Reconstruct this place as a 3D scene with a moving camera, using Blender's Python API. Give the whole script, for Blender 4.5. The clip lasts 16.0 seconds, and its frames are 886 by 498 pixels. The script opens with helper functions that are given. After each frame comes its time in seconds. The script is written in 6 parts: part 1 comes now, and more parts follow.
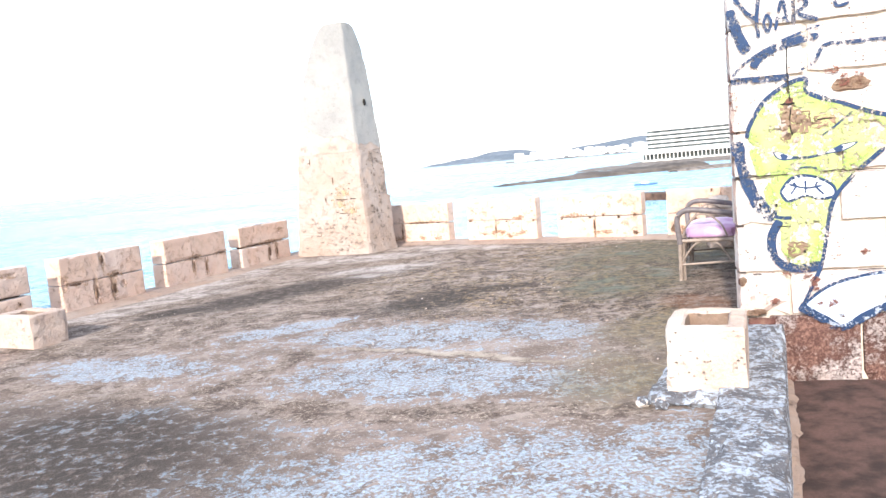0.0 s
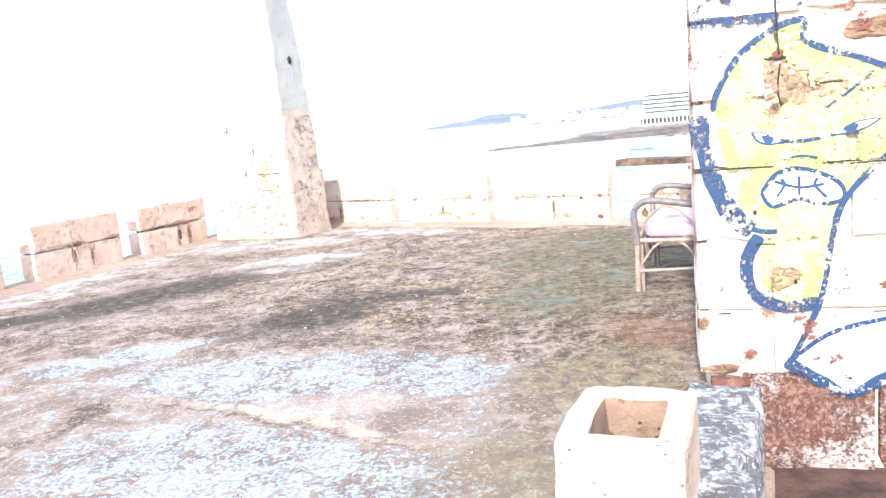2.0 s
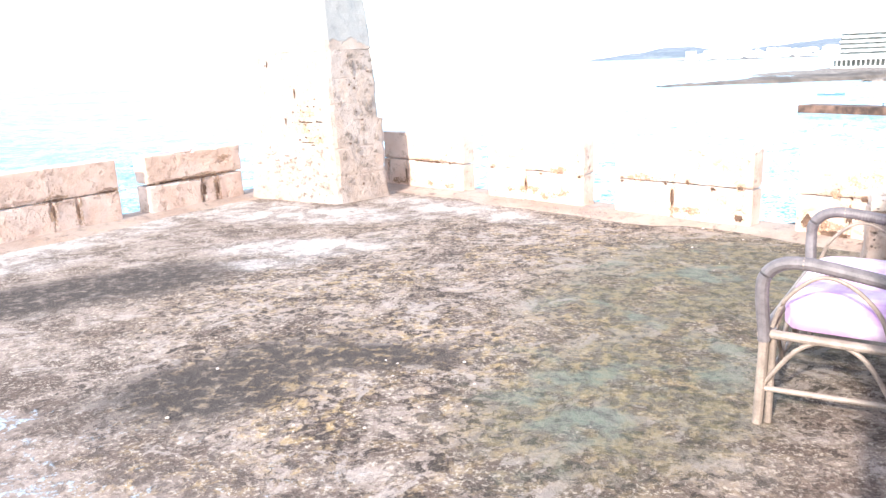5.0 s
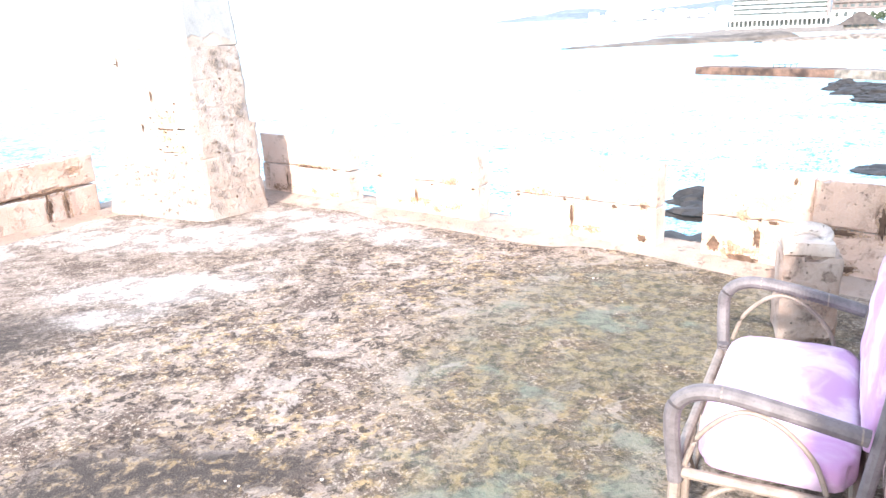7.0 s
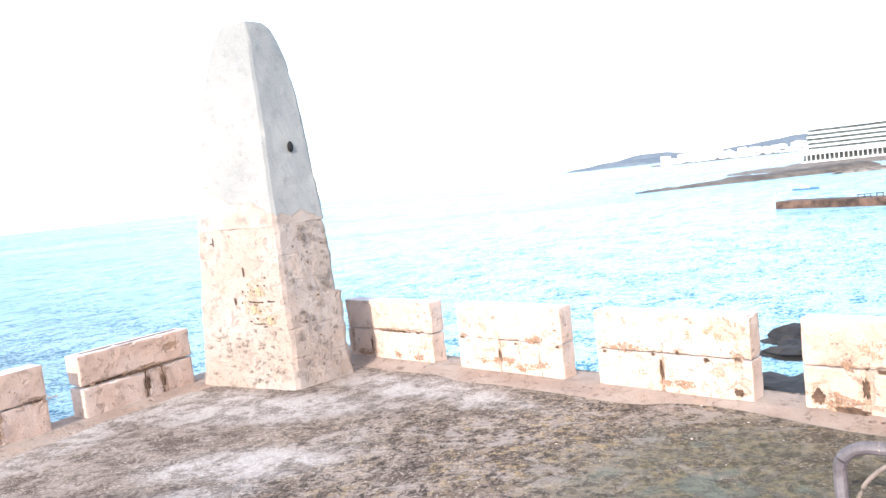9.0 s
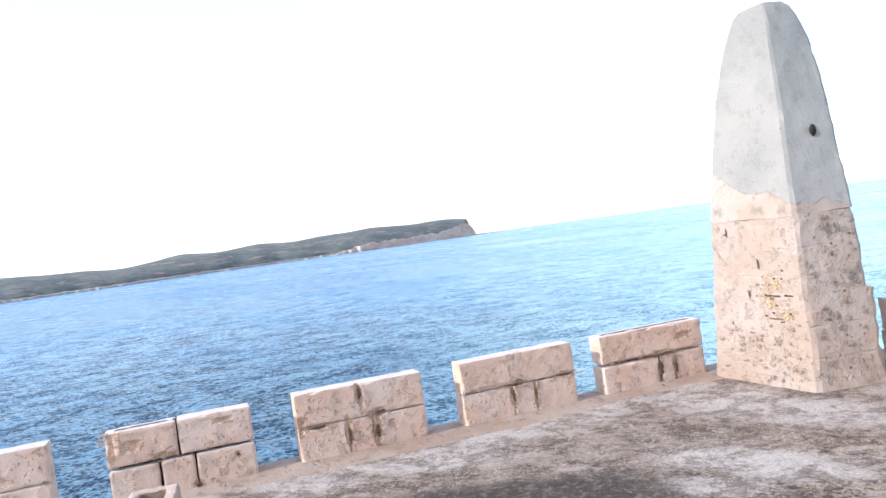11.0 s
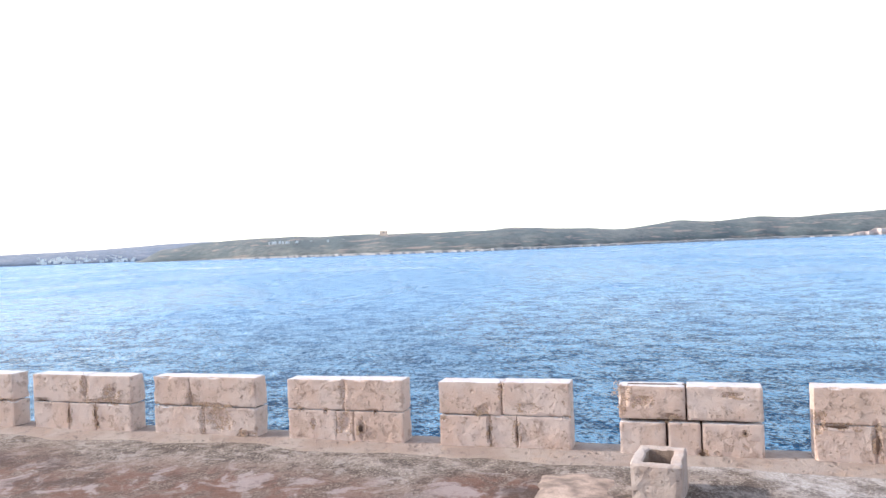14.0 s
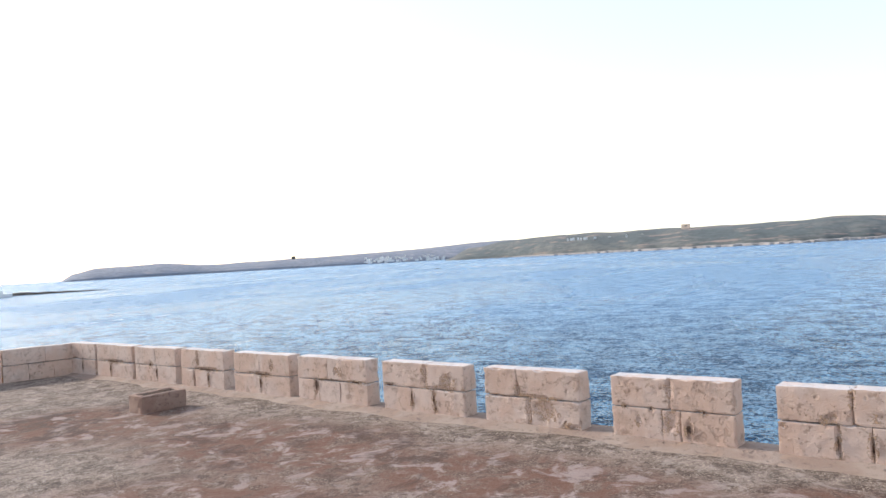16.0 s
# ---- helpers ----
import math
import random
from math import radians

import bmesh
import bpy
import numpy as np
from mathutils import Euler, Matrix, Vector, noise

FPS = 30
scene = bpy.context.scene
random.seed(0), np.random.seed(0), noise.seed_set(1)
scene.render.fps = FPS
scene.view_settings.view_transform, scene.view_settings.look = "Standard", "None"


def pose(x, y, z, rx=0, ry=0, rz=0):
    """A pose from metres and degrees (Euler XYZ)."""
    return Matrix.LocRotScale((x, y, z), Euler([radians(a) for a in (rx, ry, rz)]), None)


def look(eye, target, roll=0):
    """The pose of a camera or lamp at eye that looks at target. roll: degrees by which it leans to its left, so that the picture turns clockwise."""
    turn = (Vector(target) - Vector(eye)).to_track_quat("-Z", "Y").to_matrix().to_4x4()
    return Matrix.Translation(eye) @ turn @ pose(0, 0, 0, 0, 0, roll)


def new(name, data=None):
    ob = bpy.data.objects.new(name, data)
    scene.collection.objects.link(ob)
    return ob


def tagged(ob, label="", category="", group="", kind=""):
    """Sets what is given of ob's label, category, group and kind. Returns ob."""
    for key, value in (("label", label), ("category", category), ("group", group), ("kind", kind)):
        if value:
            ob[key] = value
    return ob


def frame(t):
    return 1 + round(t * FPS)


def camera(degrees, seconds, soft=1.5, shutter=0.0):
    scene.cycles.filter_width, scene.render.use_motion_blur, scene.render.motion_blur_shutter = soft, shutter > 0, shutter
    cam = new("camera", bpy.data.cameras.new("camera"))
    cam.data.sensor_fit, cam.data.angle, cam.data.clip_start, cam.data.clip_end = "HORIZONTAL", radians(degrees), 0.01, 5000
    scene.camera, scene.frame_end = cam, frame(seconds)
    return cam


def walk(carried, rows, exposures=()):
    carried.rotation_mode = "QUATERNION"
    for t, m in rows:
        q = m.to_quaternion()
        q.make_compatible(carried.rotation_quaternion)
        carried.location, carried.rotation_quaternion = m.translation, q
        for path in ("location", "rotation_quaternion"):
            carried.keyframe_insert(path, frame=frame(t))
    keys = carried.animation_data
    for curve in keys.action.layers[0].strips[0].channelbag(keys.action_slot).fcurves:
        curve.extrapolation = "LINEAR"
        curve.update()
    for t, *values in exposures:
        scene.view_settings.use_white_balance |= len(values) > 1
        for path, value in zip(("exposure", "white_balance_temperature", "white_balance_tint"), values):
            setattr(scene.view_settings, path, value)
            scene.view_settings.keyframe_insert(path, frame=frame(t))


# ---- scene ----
cam = camera(60.44, 16.0)
UNIT = 0.80  # metres to one unit of the plan below
# seconds, x, y, z (plan units), pitch above level, roll, yaw
ROWS = [
    (0.0, 0.000, 0.000, 1.500, -6.45, 5.18, -0.00),
    (0.5, 0.250, 0.497, 1.508, -7.64, 5.50, 0.86),
    (1.0, 0.431, 0.952, 1.501, -9.59, 5.00, 1.16),
    (1.5, 0.644, 1.469, 1.523, -10.41, 5.29, 0.29),
    (2.0, 0.903, 1.882, 1.520, -9.21, 4.90, -0.28),
    (2.5, 1.116, 2.430, 1.478, -8.68, 4.19, -1.28),
    (3.0, 1.329, 2.912, 1.486, -9.51, 3.84, -2.05),
    (3.5, 1.564, 3.380, 1.489, -10.81, 3.33, 0.81),
    (4.0, 1.637, 3.861, 1.495, -11.80, 2.59, 4.28),
    (4.2, 1.685, 4.050, 1.508, -12.16, 2.43, 5.99),
    (6.3, 1.848, 5.640, 1.925, -15.75, 2.58, 15.90),
    (6.5, 1.873, 5.697, 1.954, -16.00, 2.52, 12.51),
    (7.0, 1.929, 5.747, 2.001, -16.61, 2.47, 5.11),
    (7.5, 1.941, 5.745, 2.043, -12.03, 2.98, 0.97),
    (8.0, 1.930, 5.755, 2.082, -7.44, 4.00, 1.02),
    (8.2, 1.930, 5.755, 2.092, -6.55, 4.45, 1.91),
    (10.5, 1.951, 5.715, 2.127, -1.60, 8.18, 38.02),
    (11.0, 1.915, 5.641, 2.141, -0.95, 7.83, 47.73),
    (11.5, 1.900, 5.560, 2.151, -0.53, 7.23, 58.41),
    (12.0, 1.903, 5.516, 2.159, -0.69, 6.55, 64.99),
    (12.5, 1.873, 5.485, 2.161, -0.63, 5.78, 69.97),
    (13.0, 1.862, 5.427, 2.160, -0.54, 4.70, 75.17),
    (13.5, 1.805, 5.436, 2.180, -0.44, 3.50, 79.72),
    (14.0, 1.777, 5.397, 2.186, -0.16, 2.19, 83.97),
    (14.5, 1.767, 5.396, 2.184, -0.01, 2.06, 88.09),
    (15.0, 1.764, 5.335, 2.190, 0.22, 1.87, 93.99),
    (15.5, 1.762, 5.296, 2.196, 0.38, 2.40, 99.76),
    (16.0, 1.894, 5.151, 2.217, 0.61, 3.28, 106.18),
]
walk(cam, [(t, pose(UNIT * x, UNIT * y, UNIT * z, 90 + pitch, roll, yaw)) for t, x, y, z, pitch, roll, yaw in ROWS],
     exposures=[(0.0, 1.58, 6400, 10), (0.5, 1.92, 6350, 10), (1.0, 2.06, 6300, 10), (2.0, 2.12, 6300, 10), (4.2, 2.12, 6250, 10), (6.5, 2.27, 6250, 10), (7.5, 2.45, 6250, 10), (8.0, 1.93, 6250, 10), (8.6, 1.68, 6250, 10), (10.3, 1.28, 6100, 10), (14.5, 1.27, 6250, 10), (16.0, 0.93, 6550, 10)])

# ---- light ----
SUN_AZ, SUN_EL = 197.0, 27.0  # compass degrees clockwise from +y
world = bpy.data.worlds.new("sky")
scene.world = world
world.use_nodes = True
sky = world.node_tree.nodes.new("ShaderNodeTexSky")
sky.sky_type, sky.sun_disc = "NISHITA", False
sky.sun_elevation, sky.sun_rotation = radians(SUN_EL), radians(SUN_AZ)
sky.dust_density, sky.air_density, sky.ozone_density = 0.7, 1.0, 1.0
background = world.node_tree.nodes["Background"]
background.inputs["Strength"].default_value = 0.15
veil = world.node_tree.nodes.new("ShaderNodeMix")  # thin high haze over the blue
veil.data_type = "RGBA"
veil.inputs[0].default_value, veil.inputs[7].default_value = 0.32, (5.5, 5.6, 5.9, 1)
world.node_tree.links.new(sky.outputs[0], veil.inputs[6])
world.node_tree.links.new(veil.outputs[2], background.inputs["Color"])
sun = new("sun", bpy.data.lights.new("sun", "SUN"))
sun.data.energy, sun.data.angle, sun.data.color = 2.3, radians(2.0), (1.0, 0.91, 0.82)
_a, _e = radians(SUN_AZ), radians(SUN_EL)
TO_SUN = Vector((math.sin(_a) * math.cos(_e), math.cos(_a) * math.cos(_e), math.sin(_e)))
sun.matrix_world = look((0, 0, 30), Vector((0, 0, 30)) - TO_SUN)


# ---- materials ----
class Graph:
    """A short hand for node materials."""

    def __init__(self, name, rough=0.9, metal=0.0):
        self.m = bpy.data.materials.new(name)
        self.m.use_nodes = True
        self.t = self.m.node_tree
        self.bsdf = self.t.nodes["Principled BSDF"]
        self.bsdf.inputs["Roughness"].default_value = rough
        self.bsdf.inputs["Metallic"].default_value = metal
        self.co = self.n("ShaderNodeTexCoord").outputs["Object"]

    def n(self, kind, **props):
        node = self.t.nodes.new(kind)
        for k, v in props.items():
            if k == "operation":
                node.operation = v
            elif k == "blend_type":
                node.blend_type = v
            elif k == "data_type":
                node.data_type = v
            elif k == "feature":
                node.feature = v
        return node

    def put(self, socket, value):
        if isinstance(value, bpy.types.NodeSocket):
            self.t.links.new(value, socket)
        elif isinstance(value, tuple) and len(value) == 3 and socket.type == "RGBA":
            socket.default_value = (*value, 1)
        else:
            socket.default_value = value

    def math(self, op, a, b=0.0, c=0.0):
        node = self.n("ShaderNodeMath", operation=op)
        for s, v in zip(node.inputs, (a, b, c)):
            self.put(s, v)
        return node.outputs[0]

    def vmath(self, op, a, b):
        node = self.n("ShaderNodeVectorMath", operation=op)
        self.put(node.inputs[0], a)
        self.put(node.inputs[1], b)
        return node.outputs["Value"] if op in ("LENGTH", "DISTANCE", "DOT_PRODUCT") else node.outputs[0]

    def noise(self, scale, detail=4, rough=0.55, co=None, warp=0.0, off=0.0):
        node = self.n("ShaderNodeTexNoise")
        c = co or self.co
        if off:
            c = self.vmath("ADD", c, (off, off * 0.7, off * 1.3))
        self.put(node.inputs["Vector"], c)
        for k, v in (("Scale", scale), ("Detail", detail), ("Roughness", rough), ("Distortion", warp)):
            node.inputs[k].default_value = v
        return node.outputs["Fac"]

    def voronoi(self, scale, co=None, feature="F1"):
        node = self.n("ShaderNodeTexVoronoi", feature=feature)
        self.put(node.inputs["Vector"], co or self.co)
        node.inputs["Scale"].default_value = scale
        return node.outputs["Distance"]

    def step(self, v, lo, hi, a=0.0, b=1.0):
        node = self.n("ShaderNodeMapRange")
        node.interpolation_type = "SMOOTHSTEP"
        for s, x in zip(node.inputs, (v, lo, hi, a, b)):
            self.put(s, x)
        return node.outputs[0]

    def mix(self, f, a, b, blend="MIX"):
        node = self.n("ShaderNodeMix", data_type="RGBA", blend_type=blend)
        for i, v in ((0, f), (6, a), (7, b)):
            self.put(node.inputs[i], v)
        return node.outputs[2]

    def random(self):
        return self.n("ShaderNodeObjectInfo").outputs["Random"]

    def color(self, c):
        self.put(self.bsdf.inputs["Base Color"], c)
        return self

    def rough(self, v):
        self.put(self.bsdf.inputs["Roughness"], v)
        return self

    def bump(self, h, strength=0.5, distance=0.01):
        node = self.n("ShaderNodeBump")
        node.inputs["Strength"].default_value = strength
        node.inputs["Distance"].default_value = distance
        self.put(node.inputs["Height"], h)
        self.put(self.bsdf.inputs["Normal"], node.outputs[0])
        return self

    def wear(self, keep):
        """Bare patches where the paint is gone."""
        clear = self.n("ShaderNodeBsdfTransparent")
        blend = self.n("ShaderNodeMixShader")
        self.put(blend.inputs[0], keep)
        self.t.links.new(clear.outputs[0], blend.inputs[1])
        self.t.links.new(self.bsdf.outputs[0], blend.inputs[2])
        self.t.links.new(blend.outputs[0], self.t.nodes["Material Output"].inputs["Surface"])
        return self


def stone(name, light, warm, dark, dirt=0.5, pits=0.5, spots=0.0, lit_top=0.0):
    """Weathered limestone: two tones, pits, grey lichen and stains."""
    g = Graph(name, 0.92)
    co = g.vmath("ADD", g.co, g.n("ShaderNodeObjectInfo").outputs["Location"])
    big = g.noise(1.7, 5, 0.6, co)
    mid = g.noise(7, 6, 0.65, co, 0.4)
    fine = g.noise(60, 4, 0.7, co)
    pit = g.voronoi(26, co)
    c = g.mix(g.step(big, 0.38, 0.62), light, warm)
    c = g.mix(g.math("MULTIPLY", g.step(g.random(), 0.0, 1.0), 0.2), c, warm)
    c = g.mix(g.math("MULTIPLY", g.step(mid, 0.52, 0.74), dirt), c, dark)
    c = g.mix(g.math("MULTIPLY", g.step(g.noise(3.1, 6, 0.65, co, 0.3, 4.0), 0.52, 0.68), dirt * 0.7), c, (0.40, 0.27, 0.19))
    blotch = g.math("MULTIPLY", g.step(g.noise(11, 5, 0.6, co, 0.2, 2.0), 0.58 - spots * 0.4, 0.66 - spots * 0.55), g.step(g.noise(2.2, 3, 0.5, co, 0, 6.0), 0.42 - spots, 0.60 - spots))
    c = g.mix(g.math("MULTIPLY", blotch, dirt * 0.8), c, tuple(0.7 * p + 0.3 * q for p, q in zip(dark, warm)))
    holes = g.math("MULTIPLY", g.step(pit, 0.05, 0.24, 1.0, 0.0), g.step(mid, 0.46, 0.56))
    wide = g.voronoi(10, g.vmath("ADD", co, g.vmath("MULTIPLY", g.n("ShaderNodeTexNoise").outputs["Color"], (0.06, 0.06, 0.06))))
    gouge = g.math("MULTIPLY", g.step(wide, 0.10, 0.30, 1.0, 0.0), g.step(g.noise(2.7, 4, 0.6, co, 0, 11.0), 0.50, 0.60))
    holes = g.math("MAXIMUM", holes, g.math("MULTIPLY", gouge, dirt))
    c = g.mix(g.math("MULTIPLY", holes, pits), c, dark)
    c = g.mix(g.step(fine, 0.3, 0.75, 0.0, 0.35), c, light)
    # sky light on upward faces, painted in as a paler blue-grey
    if lit_top:
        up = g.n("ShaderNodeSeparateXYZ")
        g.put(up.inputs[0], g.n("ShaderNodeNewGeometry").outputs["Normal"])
        c = g.mix(g.math("MULTIPLY", g.math("MULTIPLY", g.step(up.outputs[2], 0.55, 0.85), g.step(mid, 0.36, 0.52, 0.35, 1.0)), lit_top), c, (0.62, 0.64, 0.67))
    g.color(c)
    h = g.math("ADD", g.math("MULTIPLY", mid, 0.8), g.math("MULTIPLY", fine, 0.35))
    h = g.math("SUBTRACT", h, g.math("MULTIPLY", holes, 0.7))
    g.bump(g.math("SUBTRACT", h, g.math("MULTIPLY", blotch, 0.3)), 0.9, 0.025)
    return g.m


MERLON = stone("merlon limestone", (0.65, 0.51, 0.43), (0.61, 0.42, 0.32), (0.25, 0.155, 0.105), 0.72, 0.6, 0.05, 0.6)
PILLAR_STONE = stone("pillar limestone", (0.41, 0.345, 0.305), (0.37, 0.285, 0.23), (0.17, 0.135, 0.11), 0.6, 0.8, 0.04)
TROUGH_PINK = stone("pinkish trough stone", (0.52, 0.43, 0.37), (0.43, 0.31, 0.245), (0.16, 0.12, 0.10), 0.65, 0.7)
TROUGH_RED = stone("red-brown trough stone", (0.36, 0.245, 0.19), (0.26, 0.15, 0.11), (0.09, 0.055, 0.042), 0.7, 0.7)
WALL_STONE = stone("whitewashed limestone", (0.70, 0.66, 0.62), (0.63, 0.50, 0.44), (0.30, 0.15, 0.11), 0.5, 0.75)
DIRTY_STONE = stone("dirty limestone footing", (0.40, 0.31, 0.27), (0.20, 0.115, 0.09), (0.055, 0.032, 0.026), 0.95, 0.95)
FORT = stone("fort wall", (0.48, 0.40, 0.31), (0.42, 0.31, 0.22), (0.16, 0.13, 0.11), 0.6, 0.5)
PEDESTAL = stone("pedestal stone", (0.44, 0.37, 0.32), (0.30, 0.20, 0.155), (0.11, 0.075, 0.058), 1.0, 0.9, 0.05)
TROUGH = stone("trough stone", (0.62, 0.55, 0.49), (0.50, 0.37, 0.29), (0.20, 0.155, 0.13), 0.6, 0.7)


def footing_material():
    """Whitewash worn down to red-brown stone in fine speckles."""
    g = Graph("flaked wall footing", 0.95)
    a, b, d = g.noise(3.2, 5, 0.6), g.noise(44, 6, 0.75, None, 0.5), g.noise(90, 4, 0.7)
    c = g.mix(g.step(b, 0.42, 0.60), (0.10, 0.045, 0.036), (0.30, 0.165, 0.125))
    keep = g.step(g.math("ADD", g.math("MULTIPLY", a, 0.55), g.math("MULTIPLY", b, 0.5)), 0.50, 0.60)
    c = g.mix(g.math("MULTIPLY", keep, 0.9), c, g.mix(g.step(d, 0.35, 0.65), (0.56, 0.44, 0.41), (0.70, 0.64, 0.61)))
    g.color(c).bump(g.math("ADD", b, g.math("MULTIPLY", keep, 0.3)), 0.9, 0.02)
    return g.m


FOOTING = footing_material()


def cement():
    """Grey render that has come away from the stone along a ragged lower edge."""
    g = Graph("grey cement render", 0.9)
    big, mid, fine = g.noise(0.9, 5), g.noise(6, 6, 0.65), g.noise(70, 3, 0.7)
    c = g.mix(g.step(big, 0.35, 0.65), (0.31, 0.30, 0.283), (0.24, 0.237, 0.23))
    c = g.mix(g.step(mid, 0.52, 0.66, 0, 0.5), c, (0.19, 0.185, 0.18))
    c = g.mix(g.step(fine, 0.35, 0.7, 0, 0.3), c, (0.42, 0.41, 0.385))
    pit = g.math("MULTIPLY", g.step(g.voronoi(13), 0.04, 0.12, 1, 0), g.step(g.noise(2.3, 3, 0.5, None, 0, 3.0), 0.5, 0.6))
    c = g.mix(g.math("MULTIPLY", pit, 0.8), c, (0.12, 0.11, 0.10))
    at = g.n("ShaderNodeSeparateXYZ")
    g.put(at.inputs[0], g.co)
    edge = g.math("ADD", g.math("MULTIPLY", at.outputs[0], -0.38), g.math("ADD", 1.72, g.math("MULTIPLY", g.noise(2.4, 5, 0.6), 0.55)))
    bare = g.step(g.math("SUBTRACT", edge, at.outputs[2]), -0.01, 0.03)
    rock = g.mix(g.step(g.noise(1.7, 5), 0.38, 0.62), (0.42, 0.355, 0.315), (0.38, 0.295, 0.24))
    rock = g.mix(g.step(mid, 0.52, 0.70, 0, 0.7), rock, (0.20, 0.17, 0.15))
    c = g.mix(bare, c, rock)
    g.color(c).bump(g.math("SUBTRACT", g.math("ADD", mid, g.math("MULTIPLY", fine, 0.5)), g.math("ADD", pit, g.math("MULTIPLY", bare, 0.6))), 0.6, 0.015)
    return g.m


CEMENT = cement()


def plain(name, col, rough=0.8, spread=0.25, scale=9.0, metal=0.0, bump=0.3):
    """A material with one colour, broken up by grain at two scales."""
    g = Graph(name, rough, metal)
    a, b = g.noise(scale, 5), g.noise(scale * 9, 3, 0.7)
    dark = tuple(v * (1 - spread) for v in col)
    pale = tuple(min(1, v * (1 + spread)) for v in col)
    c = g.mix(g.step(a, 0.3, 0.7), dark, pale)
    c = g.mix(g.step(b, 0.35, 0.7, 0, 0.4), c, dark)
    g.color(c).bump(g.math("ADD", a, g.math("MULTIPLY", b, 0.4)), bump, 0.01)
    return g.m


def floor_material():
    """Old screed: lichen and grime over flaking whitewash, with moss by the house."""
    g = Graph("weathered roof screed", 0.93)
    g.bsdf.inputs["Specular IOR Level"].default_value = 0.15
    flat = g.vmath("MULTIPLY", g.co, (1, 1, 0))
    bend = g.n("ShaderNodeTexNoise")
    g.put(bend.inputs["Vector"], flat)
    bend.inputs["Scale"].default_value, bend.inputs["Detail"].default_value = 0.9, 5
    shift = g.vmath("MULTIPLY", g.vmath("SUBTRACT", bend.outputs["Color"], (0.5, 0.5, 0.5)), (0.9, 0.9, 0))
    warped = g.vmath("ADD", flat, shift)

    def spot(x, y, rx, ry, turn=0.0):
        m = g.n("ShaderNodeMapping")
        m.vector_type = "TEXTURE"
        g.put(m.inputs["Vector"], warped)
        m.inputs["Location"].default_value = (x, y, 0)
        m.inputs["Rotation"].default_value = (0, 0, radians(turn))
        m.inputs["Scale"].default_value = (rx, ry, 1)
        return g.step(g.vmath("LENGTH", m.outputs[0], (0, 0, 0)), 0.45, 1.15, 1.0, 0.0)

    def union(spots):
        out = None
        for s in spots:
            v = spot(*s)
            out = v if out is None else g.math("MAXIMUM", out, v)
        return out

    big = g.noise(0.55, 5, 0.6, flat)
    mid = g.noise(2.6, 7, 0.7, flat, 0.6)
    small = g.noise(11, 6, 0.72, flat, 0.5)
    grit = g.noise(38, 4, 0.75, flat, 0.3)
    dust = g.noise(130, 2, 0.7, flat)
    # grimy brown screed
    c = g.mix(g.step(mid, 0.44, 0.57), (0.095, 0.066, 0.052), (0.25, 0.195, 0.162))
    c = g.mix(g.math("MULTIPLY", g.step(big, 0.45, 0.62), 0.3), c, (0.23, 0.165, 0.125))
    # ochre and pale lichen in drifts, with dark crumbs
    lichen = union([(1.2, 10.2, 3.0, 3.4, -20), (0.6, 7.6, 2.2, 1.4, -15)])
    drift = g.step(g.noise(0.9, 5, 0.65, flat, 0.8, 9.0), 0.38, 0.62)
    c = g.mix(g.math("MULTIPLY", g.step(small, 0.47, 0.62), g.math("MULTIPLY", drift, 0.8)), c, g.mix(lichen, (0.29, 0.225, 0.185), (0.37, 0.255, 0.12)))
    clump = g.step(g.noise(5.5, 5, 0.7, flat, 0.5, 5.0), 0.40, 0.60)
    c = g.mix(g.math("MULTIPLY", g.step(grit, 0.52, 0.59), g.math("ADD", g.math("MULTIPLY", clump, 0.55), 0.25)), c, (0.50, 0.42, 0.335))
    c = g.mix(g.math("MULTIPLY", g.step(g.noise(15, 6, 0.75, flat, 0.6, 3.0), 0.505, 0.445), g.math("MULTIPLY", g.step(clump, 0.1, 0.8, 0.95, 0.6), g.step(lichen, 0.0, 0.6, 0.55, 1.0))), c, (0.030, 0.022, 0.018))
    flakes = g.step(g.noise(3.3, 7, 0.72, flat, 0.7, 15.0), 0.555, 0.60)
    c = g.mix(g.math("MULTIPLY", flakes, 0.6), c, (0.37, 0.31, 0.27))
    pale = union([(-2.0, 13.2, 2.2, 0.6, -10), (-3.7, 11.8, 0.7, 2.3, -23), (-4.0, 10.2, 1.3, 0.45, 35), (-1.0, 11.5, 1.1, 0.5, 15), (-5.2, 8.9, 0.45, 1.6, -23),
                  (0.2, 13.3, 1.7, 0.4, -33), (-1.1, 10.75, 0.5, 0.24, 25), (-4.5, 9.3, 0.8, 0.35, 20), (0.1, 6.05, 0.9, 0.16, -12)])
    c = g.mix(g.math("MULTIPLY", pale, g.step(g.math("ADD", g.math("MULTIPLY", mid, 0.6), g.math("MULTIPLY", small, 0.4)), 0.43, 0.57, 0.22, 0.80)), c, g.mix(g.step(grit, 0.4, 0.6), (0.37, 0.325, 0.295), (0.54, 0.49, 0.455)))
    # flaking whitewash
    wash = union([(-0.3, 6.65, 1.7, 0.6, -12), (-0.2, 5.25, 1.7, 0.75, -20), (-0.1, 3.35, 2.1, 0.85, -5), (-2.9, 6.3, 1.2, 0.5, -20), (0.8, 6.3, 0.8, 0.5, -40),
                  (1.1, 3.2, 0.8, 1.3, 0), (-1.6, 7.4, 0.9, 0.3, 20)])
